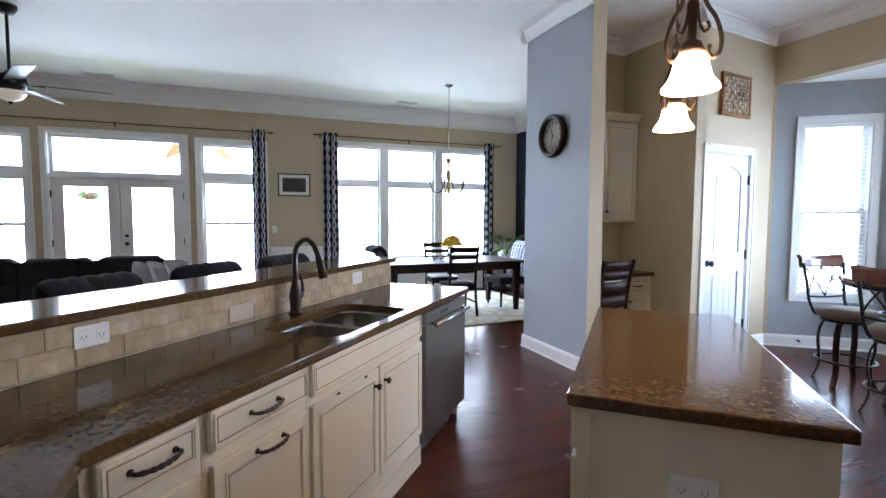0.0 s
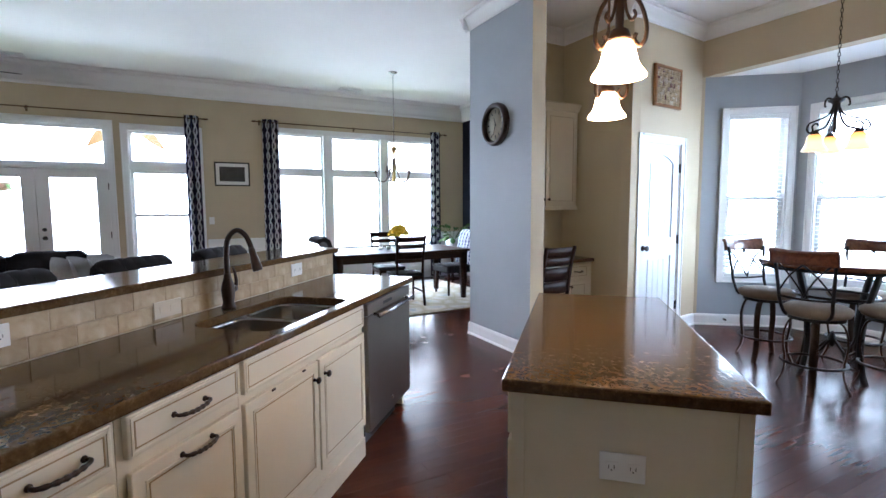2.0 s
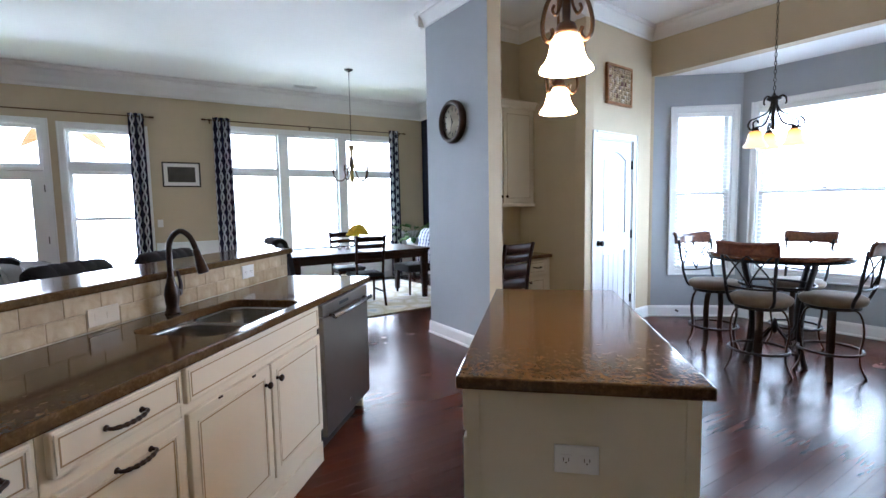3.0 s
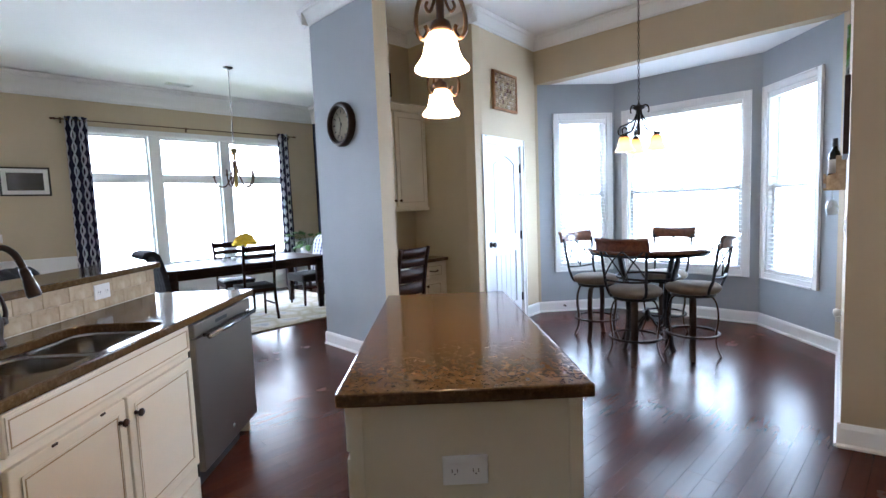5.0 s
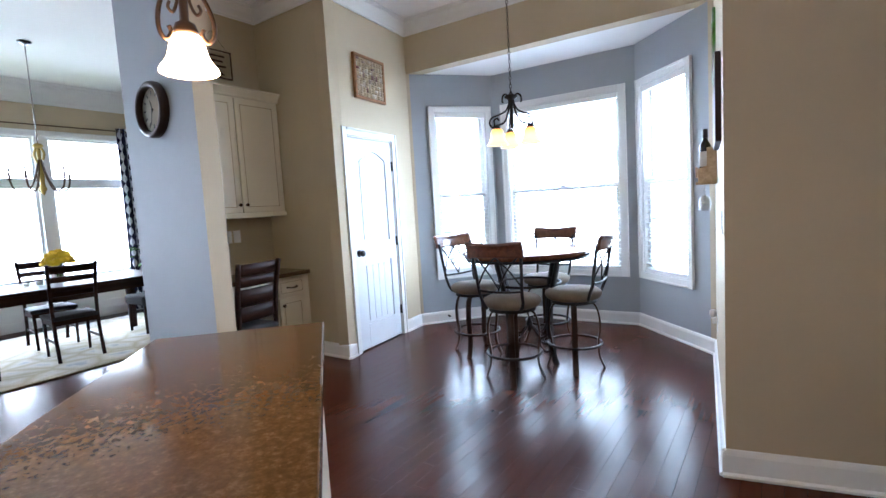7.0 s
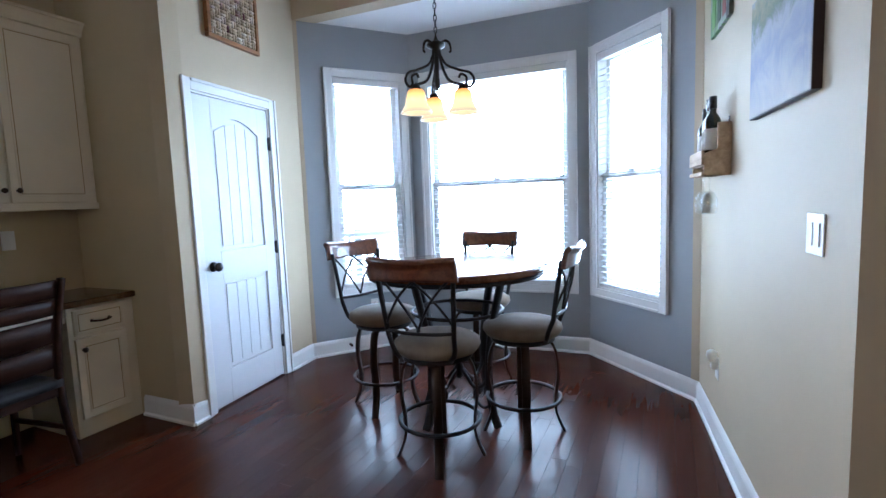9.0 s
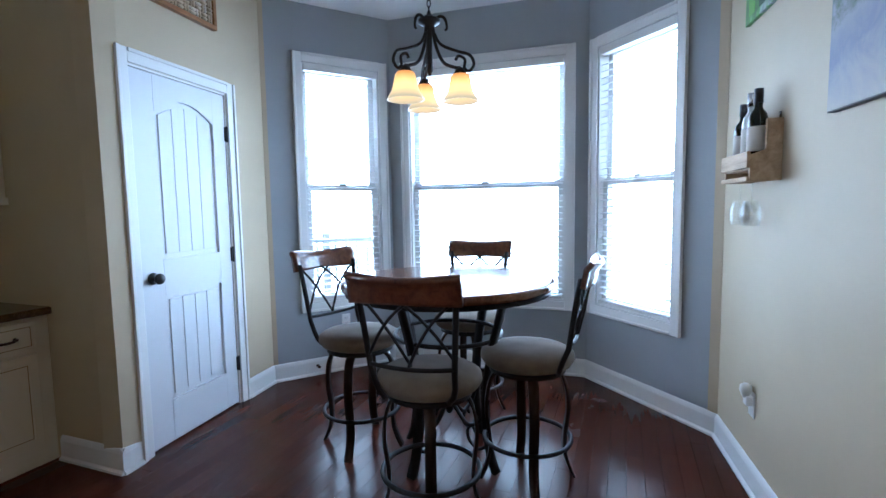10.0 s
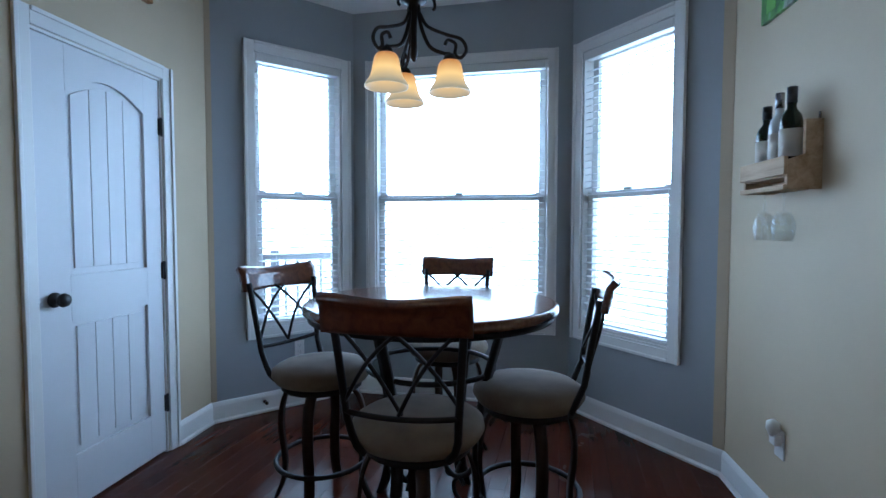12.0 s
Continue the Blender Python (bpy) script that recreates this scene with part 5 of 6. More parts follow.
wainscot(0.90, 1.90, 0.85)
wainscot(1.90, 5.12, 0.54)
wainscot(5.12, 5.64, 0.85)
for x0, x1 in ((0.90, 1.915), (5.105, 5.64)):
    m = Mesh()
    m.box(x0, x1, 9.065, 9.0985, 0.872, 0.89, 0.004).box(x0, x1, 9.08, 9.0985, 0.851, 0.8715, 0.003)
    m.box(x0 + 0.06, x1 - 0.06, 9.084, 9.0935, 0.69, 0.712, 0.003).box(x0 + 0.06, x1 - 0.06, 9.084, 9.0935, 0.22, 0.242, 0.003)
    structure("chair_rail", m, WHITE, "white chair rail and panel moulding")
for i in range(3):
    m = Mesh()
    a = 2.0 + i * 1.02
    m.box(a, a + 0.95, 9.084, 9.0935, 0.46, 0.482, 0.003).box(a, a + 0.95, 9.084, 9.0935, 0.22, 0.242, 0.003).box(a, a + 0.022, 9.084, 9.0935, 0.2425, 0.4595).box(a + 0.928, a + 0.95, 9.084, 9.0935, 0.2425, 0.4595)
    structure("panel_moulding", m, WHITE, "white picture-frame moulding under the window")


def curtain_rod(x0, x1, z, brackets):
    r = thing("curtain_rod", pose(0, 9.03, z), "thin bronze curtain rod with finials", "curtain rod")
    part("rod", Mesh().tube([(x0, 0, 0), (x1, 0, 0)], 0.009, 8), BROWNIRON, r)
    for x, s in ((x0, -1), (x1, 1)):
        part("finial", Mesh().lathe([(0.009, 0), (0.018, 0.01), (0.012, 0.03), (0.016, 0.05), (0.004, 0.07)], 12, pose(x, 0, 0, 0, 90 * s, 0)), BROWNIRON, r)
    for x in brackets:
        part("bracket", Mesh().box(x - 0.008, x + 0.008, 0.0, 0.066, -0.022, -0.010, 0.002).box(x - 0.012, x + 0.012, 0.06, 0.0665, -0.05, 0.03, 0.002), BROWNIRON, r)


curtain_rod(-3.6, 0.91, 2.775, (-3.3, -1.25, 0.84))
curtain_rod(1.68, 5.18, 2.80, (1.74, 3.35, 5.12))


def curtain(x0, x1, ztop):
    c = thing("curtain", pose((x0 + x1) / 2, 9.03, 0), "narrow navy curtain panel with white lattice pattern", "curtain", "patterned curtains")
    h = (x1 - x0) / 2

    def cloth(u, v):
        x = h * (2 * u - 1)
        return Vector((x * (1 + 0.08 * (1 - v)), 0.032 * math.sin(u * math.pi * 7 + 0.3 * math.sin(v * 5)), 0.015 + v * (ztop + 0.03)))
    part("cloth", Mesh().grid(cloth, 56, 14, 0.003), CURTAIN, c)
    for k in range(7):
        x = h * (2 * (k + 0.5) / 7 - 1)
        part("grommet", Mesh().tube([(x, 0.022 * math.cos(i * math.pi / 8), ztop + 0.022 * math.sin(i * math.pi / 8)) for i in range(16)], 0.004, 6, closed=True), STEEL, c)


curtain(0.645, 0.84, 2.775)
curtain(1.775, 2.035, 2.80)
curtain(4.885, 5.085, 2.80)

pc = thing("framed_picture", pose(1.30, 9.098, 1.745), "black framed dark landscape photograph with white mat", "picture")
w, h = 0.265, 0.385
part("mat_board", Mesh().box(-w + 0.02, w - 0.02, -0.012, -0.004, 0.02, h - 0.02), PLASTIC, pc)
part("print", Mesh().box(-w + 0.075, w - 0.075, -0.015, -0.0122, 0.075, h - 0.075), painted("dark photograph", (0.06, 0.055, 0.055), 0.4, 0.8, 20, 0.02), pc)
for b in ((-w, w, 0, 0.022), (-w, w, h - 0.022, h), (-w, -w + 0.022, 0.0225, h - 0.0225), (w - 0.022, w, 0.0225, h - 0.0225)):
    part("frame_bar", Mesh().box(b[0], b[1], -0.028, -0.002, b[2], b[3], 0.003), BLACK, pc)
outlet(pose(0.97, 9.099, 1.19), "white light switch plate", 0.075, 0.115, True)

# ---- dining chandelier ----
ch = thing("dining_chandelier", pose(3.39, 7.30, 0), "slender bronze and gold chandelier on a long rod", "chandelier")
part("canopy", Mesh().lathe([(0.065, CEILING - 0.001), (0.065, CEILING - 0.012), (0.03, CEILING - 0.03), (0.008, CEILING - 0.04)], 18), STEEL, ch)
part("rod", Mesh().tube([(0, 0, CEILING - 0.03), (0, 0, 2.30)], 0.006, 8), STEEL, ch)
part("bow", Mesh().ball((0, 0, 2.27), 0.045, 2, squash=(1.1, 1.1, 0.7)).tube(spline([(0.01, 0, 2.27), (0.05, 0.01, 2.2), (0.03, 0.0, 2.12)], 4), 0.012, 6).tube(spline([(-0.01, 0, 2.27), (-0.04, 0.01, 2.18), (-0.02, 0.0, 2.08)], 4), 0.012, 6), BRASS, ch, "gold ribbon bow")
part("stem", Mesh().lathe([(0.008, 2.29), (0.02, 2.22), (0.012, 2.1), (0.03, 1.98), (0.02, 1.86), (0.035, 1.80), (0.012, 1.75), (0.004, 1.73)], 14), BRASS, ch)
for k in range(5):
    q = pose(0, 0, 0, 0, 0, 72 * k + 10)
    part("arm", Mesh(q).tube(spline([(0.015, 0, 2.12), (0.06, 0, 1.92), (0.14, 0, 1.78), (0.24, 0, 1.80), (0.275, 0, 1.90)], 6), 0.0095, 8), BROWNIRON, ch)
    part("candle_cup", Mesh(q @ pose(0.275, 0, 1.90)).lathe([(0.006, 0), (0.03, 0.012), (0.03, 0.018), (0.012, 0.022), (0.012, 0.085), (0.002, 0.087)], 12), BROWNIRON, ch)
    part("bulb", Mesh(q @ pose(0.275, 0, 1.99)).lathe([(0.006, 0), (0.014, 0.018), (0.010, 0.04), (0.001, 0.06)], 10), PLASTIC, ch)

# ---- living-room seats ----
sf = thing("sofa", pose(-1.45, 6.85, 0, 0, 0, 180), "low charcoal sofa with loose back cushions", "sofa")
W = 1.25
part("base", Mesh().box(-W, W, -0.42, 0.45, 0.06, 0.30, 0.03, seg=3), CHARCOAL, sf)
for k in range(3):
    a = -W + 0.2 + k * (2 * W - 0.4) / 3
    b = a + (2 * W - 0.4) / 3 - 0.008
    part("seat_cushion", Mesh().box(a, b, -0.2, 0.47, 0.302, 0.46, 0.05, seg=3), CHARCOAL, sf)

    def tufted(u, v, a=a, b=b, k=k):
        x = a + (b - a) * u
        rim = min(1.0, 9 * u, 9 * (1 - u))
        t = max(0.0, (v - 0.55) / 0.45)
        y = -0.19 - 0.05 * v - 0.16 * (1 - math.cos(t * math.pi)) / 2
        z = 0.45 + 0.44 * min(1, v / 0.55) * (1 - 0.02 * (1 - rim)) + 0.05 * math.sin(t * math.pi) * rim - 0.01 * (k == 1)
        dent = 0.03 * (1 - abs(math.sin(u * math.pi * 3.5)) ** 0.5 * abs(math.sin(v * math.pi * 4)) ** 0.5)
        return Vector((x, y - dent * (1 - t), z - dent * 0.5 * t))
    part("back_cushion", Mesh().grid(tufted, 42, 40, -0.03), CHARCOAL, sf, "button tufted back cushion")
for s in (-1, 1):
    part("armrest", Mesh().box(s * W - 0.19 * (s > 0), s * W + 0.19 * (s < 0), -0.42, 0.46, 0.302, 0.64, 0.06, seg=4), CHARCOAL, sf)
part("backrest", Mesh().box(-W, W, -0.53, -0.405, 0.06, 0.86, 0.05, seg=3), CHARCOAL, sf)
for sx in (-1, 1):
    for y in (-0.38, 0.38):
        part("leg", Mesh().tube([(sx * (W - 0.1), y, 0.07), (sx * (W - 0.1), y, 0)], 0.025, 8), DARKWOOD, sf)
for x, y, rz, rx in ((-0.50, 6.50, -62, 12), (-0.36, 6.56, -58, 16), (-0.20, 6.68, -50, 10)):
    pw = thing("throw_pillow", pose(x, y, 0.69, rx, 0, rz), "plump light grey throw pillow on the sofa", "pillow", "grey pillows")

    def puff(u, v):
        a, b = 2 * u - 1, 2 * v - 1
        return Vector((0.23 * a * (1 - 0.06 * b * b), 0.0, 0.23 * b * (1 - 0.06 * a * a)))
    m = Mesh()
    for s in (-1, 1):
        m.grid(lambda u, v, s=s: puff(u, v) + Vector((0, s * 0.085 * max(0, (1 - (2 * u - 1) ** 2) * (1 - (2 * v - 1) ** 2)) ** 0.45, 0)), 14, 14)
    bmesh.ops.remove_doubles(m.bm, verts=m.bm.verts, dist=1e-4)
    part("cover", m, PILLOW, pw)


def tufted_stool(m, label, cloth=CHARCOAL):
    """A bar stool with a rolled tufted back, facing +y."""
    c = thing("bar_stool", m, label, "stool", "upholstered stools at the raised bar")
    part("seat", Mesh().box(-0.215, 0.215, -0.21, 0.22, 0.66, 0.76, 0.03, seg=3), cloth, c)

    def back(u, v):
        x = 0.225 * (2 * u - 1)
        z, y = 0.72 + 0.30 * v, -0.20 - 0.06 * v
        if v > 0.75:
            t = (v - 0.75) / 0.25 * math.pi
            z, y = 0.72 + 0.225 + 0.07 * math.sin(t), -0.245 - 0.05 * (1 - math.cos(t))
        k = 0.026 * abs(math.sin(u * math.pi * 5)) ** 0.6 * abs(math.sin(v * math.pi * 4)) ** 0.6
        return Vector((x, y + k * (1 if v < 0.75 else 0.3), z + (k * 0.7 if v > 0.75 else 0)))
    part("backrest", Mesh().grid(back, 40, 28, 0.05), cloth, c, "tufted rolled backrest")
    for i in range(1, 5):
        p = back(i / 5, 0.5)
        part("button", Mesh().ball((p.x, p.y + 0.004, p.z), 0.011, 1), cloth, c)
    for sx in (-1, 1):
        for sy in (-1, 1):
            part("leg", Mesh().tube([(sx * 0.185, sy * 0.18, 0.67), (sx * 0.205, sy * 0.20, 0.0)], [0.024, 0.015], 4), DARKWOOD, c)
        part("stretcher", Mesh().box(sx * 0.195 - 0.01, sx * 0.195 + 0.01, -0.17, 0.17, 0.22, 0.25, 0.003), DARKWOOD, c)
    part("stretcher", Mesh().box(-0.18, 0.18, 0.185, 0.205, 0.26, 0.29, 0.003), DARKWOOD, c)
    return c


for u, lab in ((0.40, "charcoal tufted bar stool with rolled back"), (1.19, "charcoal tufted bar stool with rolled back"), (2.0, "charcoal tufted bar stool with rolled back")):
    tufted_stool(KM @ pose(u, 2.28, 0, 0, 0, 180), lab)
ac = thing("armchair", pose(-1.15, 4.55, 0, 0, 0, 30), "low slate blue armchair", "armchair")
part("seat", Mesh().box(-0.36, 0.36, -0.34, 0.36, 0.10, 0.42, 0.05, seg=3), BLUEGREY, ac)
part("backrest", Mesh().box(-0.36, 0.36, 0.22, 0.38, 0.425, 0.74, 0.06, seg=3), BLUEGREY, ac)
for s in (-1, 1):
    part("armrest", Mesh().box(s * 0.36 - 0.06, s * 0.36 + 0.06, -0.34, 0.215, 0.425, 0.58, 0.05, seg=3), BLUEGREY, ac)
    for y in (-0.28, 0.28):
        part("leg", Mesh().tube([(s * 0.3, y, 0.11), (s * 0.3, y, 0)], 0.02, 8), DARKWOOD, ac)

# ---- ceiling fan and vents ----
FAN_BLADE = wood("grey brown fan blade", (0.05, 0.05, 0.055), (0.11, 0.11, 0.12), 0.35)
fn = thing("ceiling_fan", pose(-1.53, 6.38, 0), "dark ceiling fan with a frosted bowl light", "ceiling fan")
part("canopy", Mesh().lathe([(0.085, CEILING - 0.001), (0.085, CEILING - 0.03), (0.06, CEILING - 0.075), (0.02, CEILING - 0.085)], 20), IRON, fn)
part("downrod", Mesh().tube([(0, 0, CEILING - 0.07), (0, 0, 2.74)], 0.014, 10), IRON, fn)
part("motor", Mesh().lathe([(0.02, 2.78), (0.05, 2.75), (0.12, 2.72), (0.135, 2.67), (0.12, 2.61), (0.07, 2.585)], 24), IRON, fn)
part("bowl", Mesh().lathe([(0.125, 2.584), (0.12, 2.56), (0.085, 2.515), (0.03, 2.49), (0.002, 2.487)], 24), glow("frosted amber bowl", (1.0, 0.75, 0.45), 0.02), fn)
part("finial", Mesh().lathe([(0.02, 2.486), (0.018, 2.47), (0.004, 2.455)], 12), IRON, fn)
for k in range(5):
    q = pose(0, 0, 0, 0, 0, 72 * k + 8)
    part("blade_iron", Mesh(q).box(0.10, 0.26, -0.018, 0.018, 2.645, 2.655, 0.002), IRON, fn)
    part("blade", Mesh(q @ pose(0.22, 0, 2.662, 12, 0, 0)).prism(rounded(0, 0.60, -0.075, 0.075, 0.03), -0.004, 0.004), FAN_BLADE, fn)
for x, y in ((-1.33, 8.72), (3.15, 8.60)):
    v = thing("ceiling_vent", pose(x, y, CEILING - 0.012), "white slotted ceiling air vent", "vent")
    part("frame", Mesh().box(-0.18, 0.18, -0.08, -0.06, 0, 0.011, 0.002).box(-0.18, 0.18, 0.06, 0.08, 0, 0.011, 0.002).box(-0.18, -0.16, -0.059, 0.059, 0, 0.011, 0.002).box(0.16, 0.18, -0.059, 0.059, 0, 0.011, 0.002), WHITE, v)
    part("backing", Mesh().box(-0.159, 0.159, -0.059, 0.059, 0.009, 0.011), SLOT, v)
    for k in range(7):
        part("slat", Mesh().box(-0.158, 0.158, -0.008, 0.008, -0.001, 0.0005, 0, pose(0, -0.05 + k * 0.0167, 0.005, 35, 0, 0)), WHITE, v)

# ---- clock on the pillar ----
ck = thing("wall_clock", pose(3.299, 4.46, 2.19, 0, -90, 0), "round dark bronze wall clock with a cream face", "clock")
part("case", Mesh().lathe([(0.205, 0.0), (0.207, 0.03), (0.2, 0.052), (0.185, 0.062), (0.168, 0.058), (0.160, 0.045), (0.158, 0.022), (0.158, 0.0)], 48, cap=False), BRONZE, ck)
part("face", Mesh().lathe([(0.002, 0.0), (0.16, 0.0), (0.16, 0.02), (0.002, 0.021)], 40), painted("aged cream clock face", (0.36, 0.32, 0.24), 0.6, 0.12), ck)
for k in range(12):
    part("numeral", Mesh(pose(0, 0, 0, 0, 0, 30 * k)).box(0.105, 0.138, -0.007, 0.007, 0.0212, 0.0225), SLOT, ck)
part("hour_pointer", Mesh(pose(0, 0, 0, 0, 0, 20)).box(-0.02, 0.075, -0.004, 0.004, 0.024, 0.0255), BLACK, ck)
part("minute_pointer", Mesh(pose(0, 0, 0, 0, 0, 165)).box(-0.02, 0.115, -0.003, 0.003, 0.026, 0.0275), BLACK, ck)
part("boss", Mesh().lathe([(0.008, 0.02), (0.008, 0.029), (0.001, 0.03)], 12), BLACK, ck)

# ---- cork picture over the pantry door ----
PW = along(PANTRY, BAY_L)
ck = thing("cork_board", PW @ pose(0.58, -0.001, 2.42), "framed board of wine corks set in basket weave", "cork board")
w, h = 0.243, 0.42
part("backing", Mesh().box(-w + 0.02, w - 0.02, -0.012, -0.002, 0.02, h - 0.02), SLOT, ck)
for b in ((-w, w, 0, 0.028), (-w, w, h - 0.028, h), (-w, -w + 0.028, 0.0285, h - 0.0285), (w - 0.028, w, 0.0285, h - 0.0285)):
    part("frame_bar", Mesh().box(b[0], b[1], -0.035, -0.001, b[2], b[3], 0.004), FRAMEWOOD, ck)
CORK = mat("stained wine cork", (0.42, 0.30, 0.18), 0.85)
_oi = CORK.node_tree.nodes.new("ShaderNodeObjectInfo")
lk(CORK, ramp(CORK, _oi.outputs["Random"], [(0, (0.5, 0.38, 0.24)), (0.6, (0.36, 0.27, 0.17)), (0.9, (0.6, 0.52, 0.4)), (1.0, (0.12, 0.03, 0.04))]), shader(CORK).inputs["Base Color"])
bump(CORK, noise_tex(CORK, coords(CORK), 220, 4), 0.5, 0.002)
cm = None
nx, nz, pitch = 9, 8, 0.0435
for i in range(nx):
    for j in range(nz):
        for k in (-1, 1):
            x, z = -w + 0.031 + (i + 0.5) * (2 * w - 0.062) / nx, 0.031 + (j + 0.5) * (h - 0.062) / nz
            turn = (i + j) % 2
            px = x + (0 if turn else k * 0.0108)
            pz = z + (k * 0.0108 if turn else 0)
            if cm is None:
                ob = part("cork", Mesh().tube([(0, 0, -0.0205), (0, 0, 0.0205)], 0.0103, 8), CORK, ck)
                cm = ob.data
            else:
                ob = new("cork", cm)
                ob.parent = ck
            ob.matrix_basis = pose(px, -0.0225, pz, 0, 90 * turn, 0)

# ---- wall with the wine rack: x runs from the bay towards the kitchen ----
WM = along(BAY_R, WINE_END)
WLEN = length(BAY_R, WINE_END)


def on_wall(a, z):
    """A frame on the wall, a metres from its kitchen end; x along, -y into the room."""
    return WM @ pose(WLEN - a, 0, z)


rk = thing("wine_rack", on_wall(1.375, 1.395), "small pallet wood wine rack hung on the wall", "wine rack")
RW = 0.153
for s in (-1, 1):
    part("side", Mesh().prism([(0.002, 0), (0.115, 0), (0.115, 0.105), (0.06, 0.125), (0.06, 0.245), (0.002, 0.245)], s * RW - 0.009, s * RW + 0.009, 0.002, m=Matrix(((0, 0, 1, 0), (-1, 0, 0, 0), (0, 1, 0, 0), (0, 0, 0, 1)))), PALEWOOD, rk)
part("back_board", Mesh().box(-RW + 0.01, RW - 0.01, -0.016, -0.003, 0.03, 0.24, 0.002), PALEWOOD, rk)
part("front_board", Mesh().box(-RW - 0.012, RW + 0.012, -0.129, -0.1155, 0.052, 0.118, 0.002), PALEWOOD, rk)
part("shelf", Mesh().box(-RW + 0.01, RW - 0.01, -0.114, -0.0165, 0.046, 0.058, 0.002), PALEWOOD, rk)
part("glass_rail", Mesh().box(-RW - 0.009, RW + 0.009, -0.128, -0.1155, 0.0, 0.018, 0.002), PALEWOOD, rk)
for x in (-0.10, -0.035, 0.035, 0.10):
    part("slot_bar", Mesh().box(x - 0.009, x + 0.009, -0.1145, -0.0165, 0.0, 0.01), PALEWOOD, rk)
part("hanger", Mesh().tube([(RW, -0.012, 0.246), (RW, -0.012, 0.27)], 0.004, 6), STEEL, rk)


def bottle(m, glass_mat, label, cap, h=0.30, r=0.037):
    b = thing("wine_bottle", m, label, "bottle", "bottles in the wine rack")
    part("glass", Mesh().lathe([(0.002, 0), (r, 0.002), (r, h * 0.6), (r * 0.85, h * 0.68), (r * 0.42, h * 0.76), (r * 0.38, h * 0.98), (r * 0.42, h), (0.002, h)], 20), glass_mat, b)
    part("label", Mesh().lathe([(r + 0.0006, h * 0.2), (r + 0.0009, h * 0.2), (r + 0.0009, h * 0.52), (r + 0.0006, h * 0.52)], 20, cap=False), LABELW, b)
    part("cap", Mesh().lathe([(r * 0.44, h * 0.82), (r * 0.47, h * 0.82), (r * 0.47, h + 0.002), (0.002, h + 0.003)], 14, cap=False), cap, b)


bottle(on_wall(1.375, 1.395) @ pose(0.085, -0.068, 0.0585), BOTTLE, "dark green wine bottle with cream label", FOIL, 0.315)
bottle(on_wall(1.375, 1.395) @ pose(0.0, -0.066, 0.0585), BOTTLECLEAR, "clear glass bottle with silver cap", STEEL, 0.315, 0.034)
bottle(on_wall(1.375, 1.395) @ pose(-0.09, -0.066, 0.0585), BOTTLE, "dark wine bottle with pale label", FOIL, 0.285)
for x in (-0.068, 0.068):
    g = thing("wine_glass", on_wall(1.375, 1.395) @ pose(x, -0.075, 0.0), "clear stemmed glass hanging upside down", "wine glass", "hanging wine glasses")
    part("foot", Mesh().lathe([(0.002, 0.014), (0.032, 0.0125), (0.032, 0.0112), (0.002, 0.0105)], 18), CLEAR, g)
    part("stem", Mesh().tube([(0, 0, 0.011), (0, 0, -0.071)], 0.004, 8), CLEAR, g)
    part("bowl", Mesh().lathe([(0.003, -0.07), (0.024, -0.08), (0.038, -0.108), (0.041, -0.138), (0.034, -0.185), (0.0325, -0.185), (0.039, -0.138), (0.036, -0.109), (0.022, -0.082)], 20, cap=False), CLEAR, g)

ARTDARK = mat("dark wine print", (0.03, 0.04, 0.03), 0.35)
lk(ARTDARK, ramp(ARTDARK, noise_tex(ARTDARK, coords(ARTDARK, (1, 1, 0.6)), 9, 3), [(0.3, (0.01, 0.012, 0.01)), (0.48, (0.10, 0.28, 0.03)), (0.56, (0.30, 0.34, 0.30)), (0.7, (0.02, 0.02, 0.03))]), shader(ARTDARK).inputs["Base Color"])
ar = thing("wall_art", on_wall(1.44, 2.125), "dark green wine bottle print without frame", "picture")
part("canvas", Mesh().box(-0.20, 0.20, -0.02, -0.001, 0, 0.42, 0.002), ARTDARK, ar)
for x, hh, col in ((-0.12, 0.30, (0.16, 0.36, 0.05)), (0.0, 0.34, (0.02, 0.05, 0.02)), (0.11, 0.28, (0.3, 0.05, 0.04))):
    part("painted_bottle", Mesh().prism([(x - 0.035, 0.03), (x + 0.035, 0.03), (x + 0.035, 0.03 + hh * 0.6), (x + 0.013, 0.03 + hh * 0.75), (x + 0.013, 0.03 + hh), (x - 0.013, 0.03 + hh), (x - 0.013, 0.03 + hh * 0.75), (x - 0.035, 0.03 + hh * 0.6)], 0.0203, 0.0215, m=pose(0, 0, 0, 90, 0, 0)), mat("print colour", col, 0.4), ar)
ARTPALE = mat("pale painted landscape", (0.4, 0.42, 0.45), 0.7)
_v = coords(ARTPALE, (1, 1, 1))
_sx = ARTPALE.node_tree.nodes.new("ShaderNodeSeparateXYZ")
lk(ARTPALE, _v, _sx.inputs[0])
_a = nd(ARTPALE, "ShaderNodeMath")
_a.operation = 'MULTIPLY_ADD'
lk(ARTPALE, noise_tex(ARTPALE, _v, 6, 8, 0.65, 1.2), _a.inputs[0])
_a.inputs[1].default_value = 0.5
_mr = nd(ARTPALE, "ShaderNodeMapRange", **{"From Min": 0.0, "From Max": 0.43, "To Min": -0.1, "To Max": 0.5})
lk(ARTPALE, _sx.outputs[2], _mr.inputs["Value"])
lk(ARTPALE, _mr.outputs[0], _a.inputs[2])
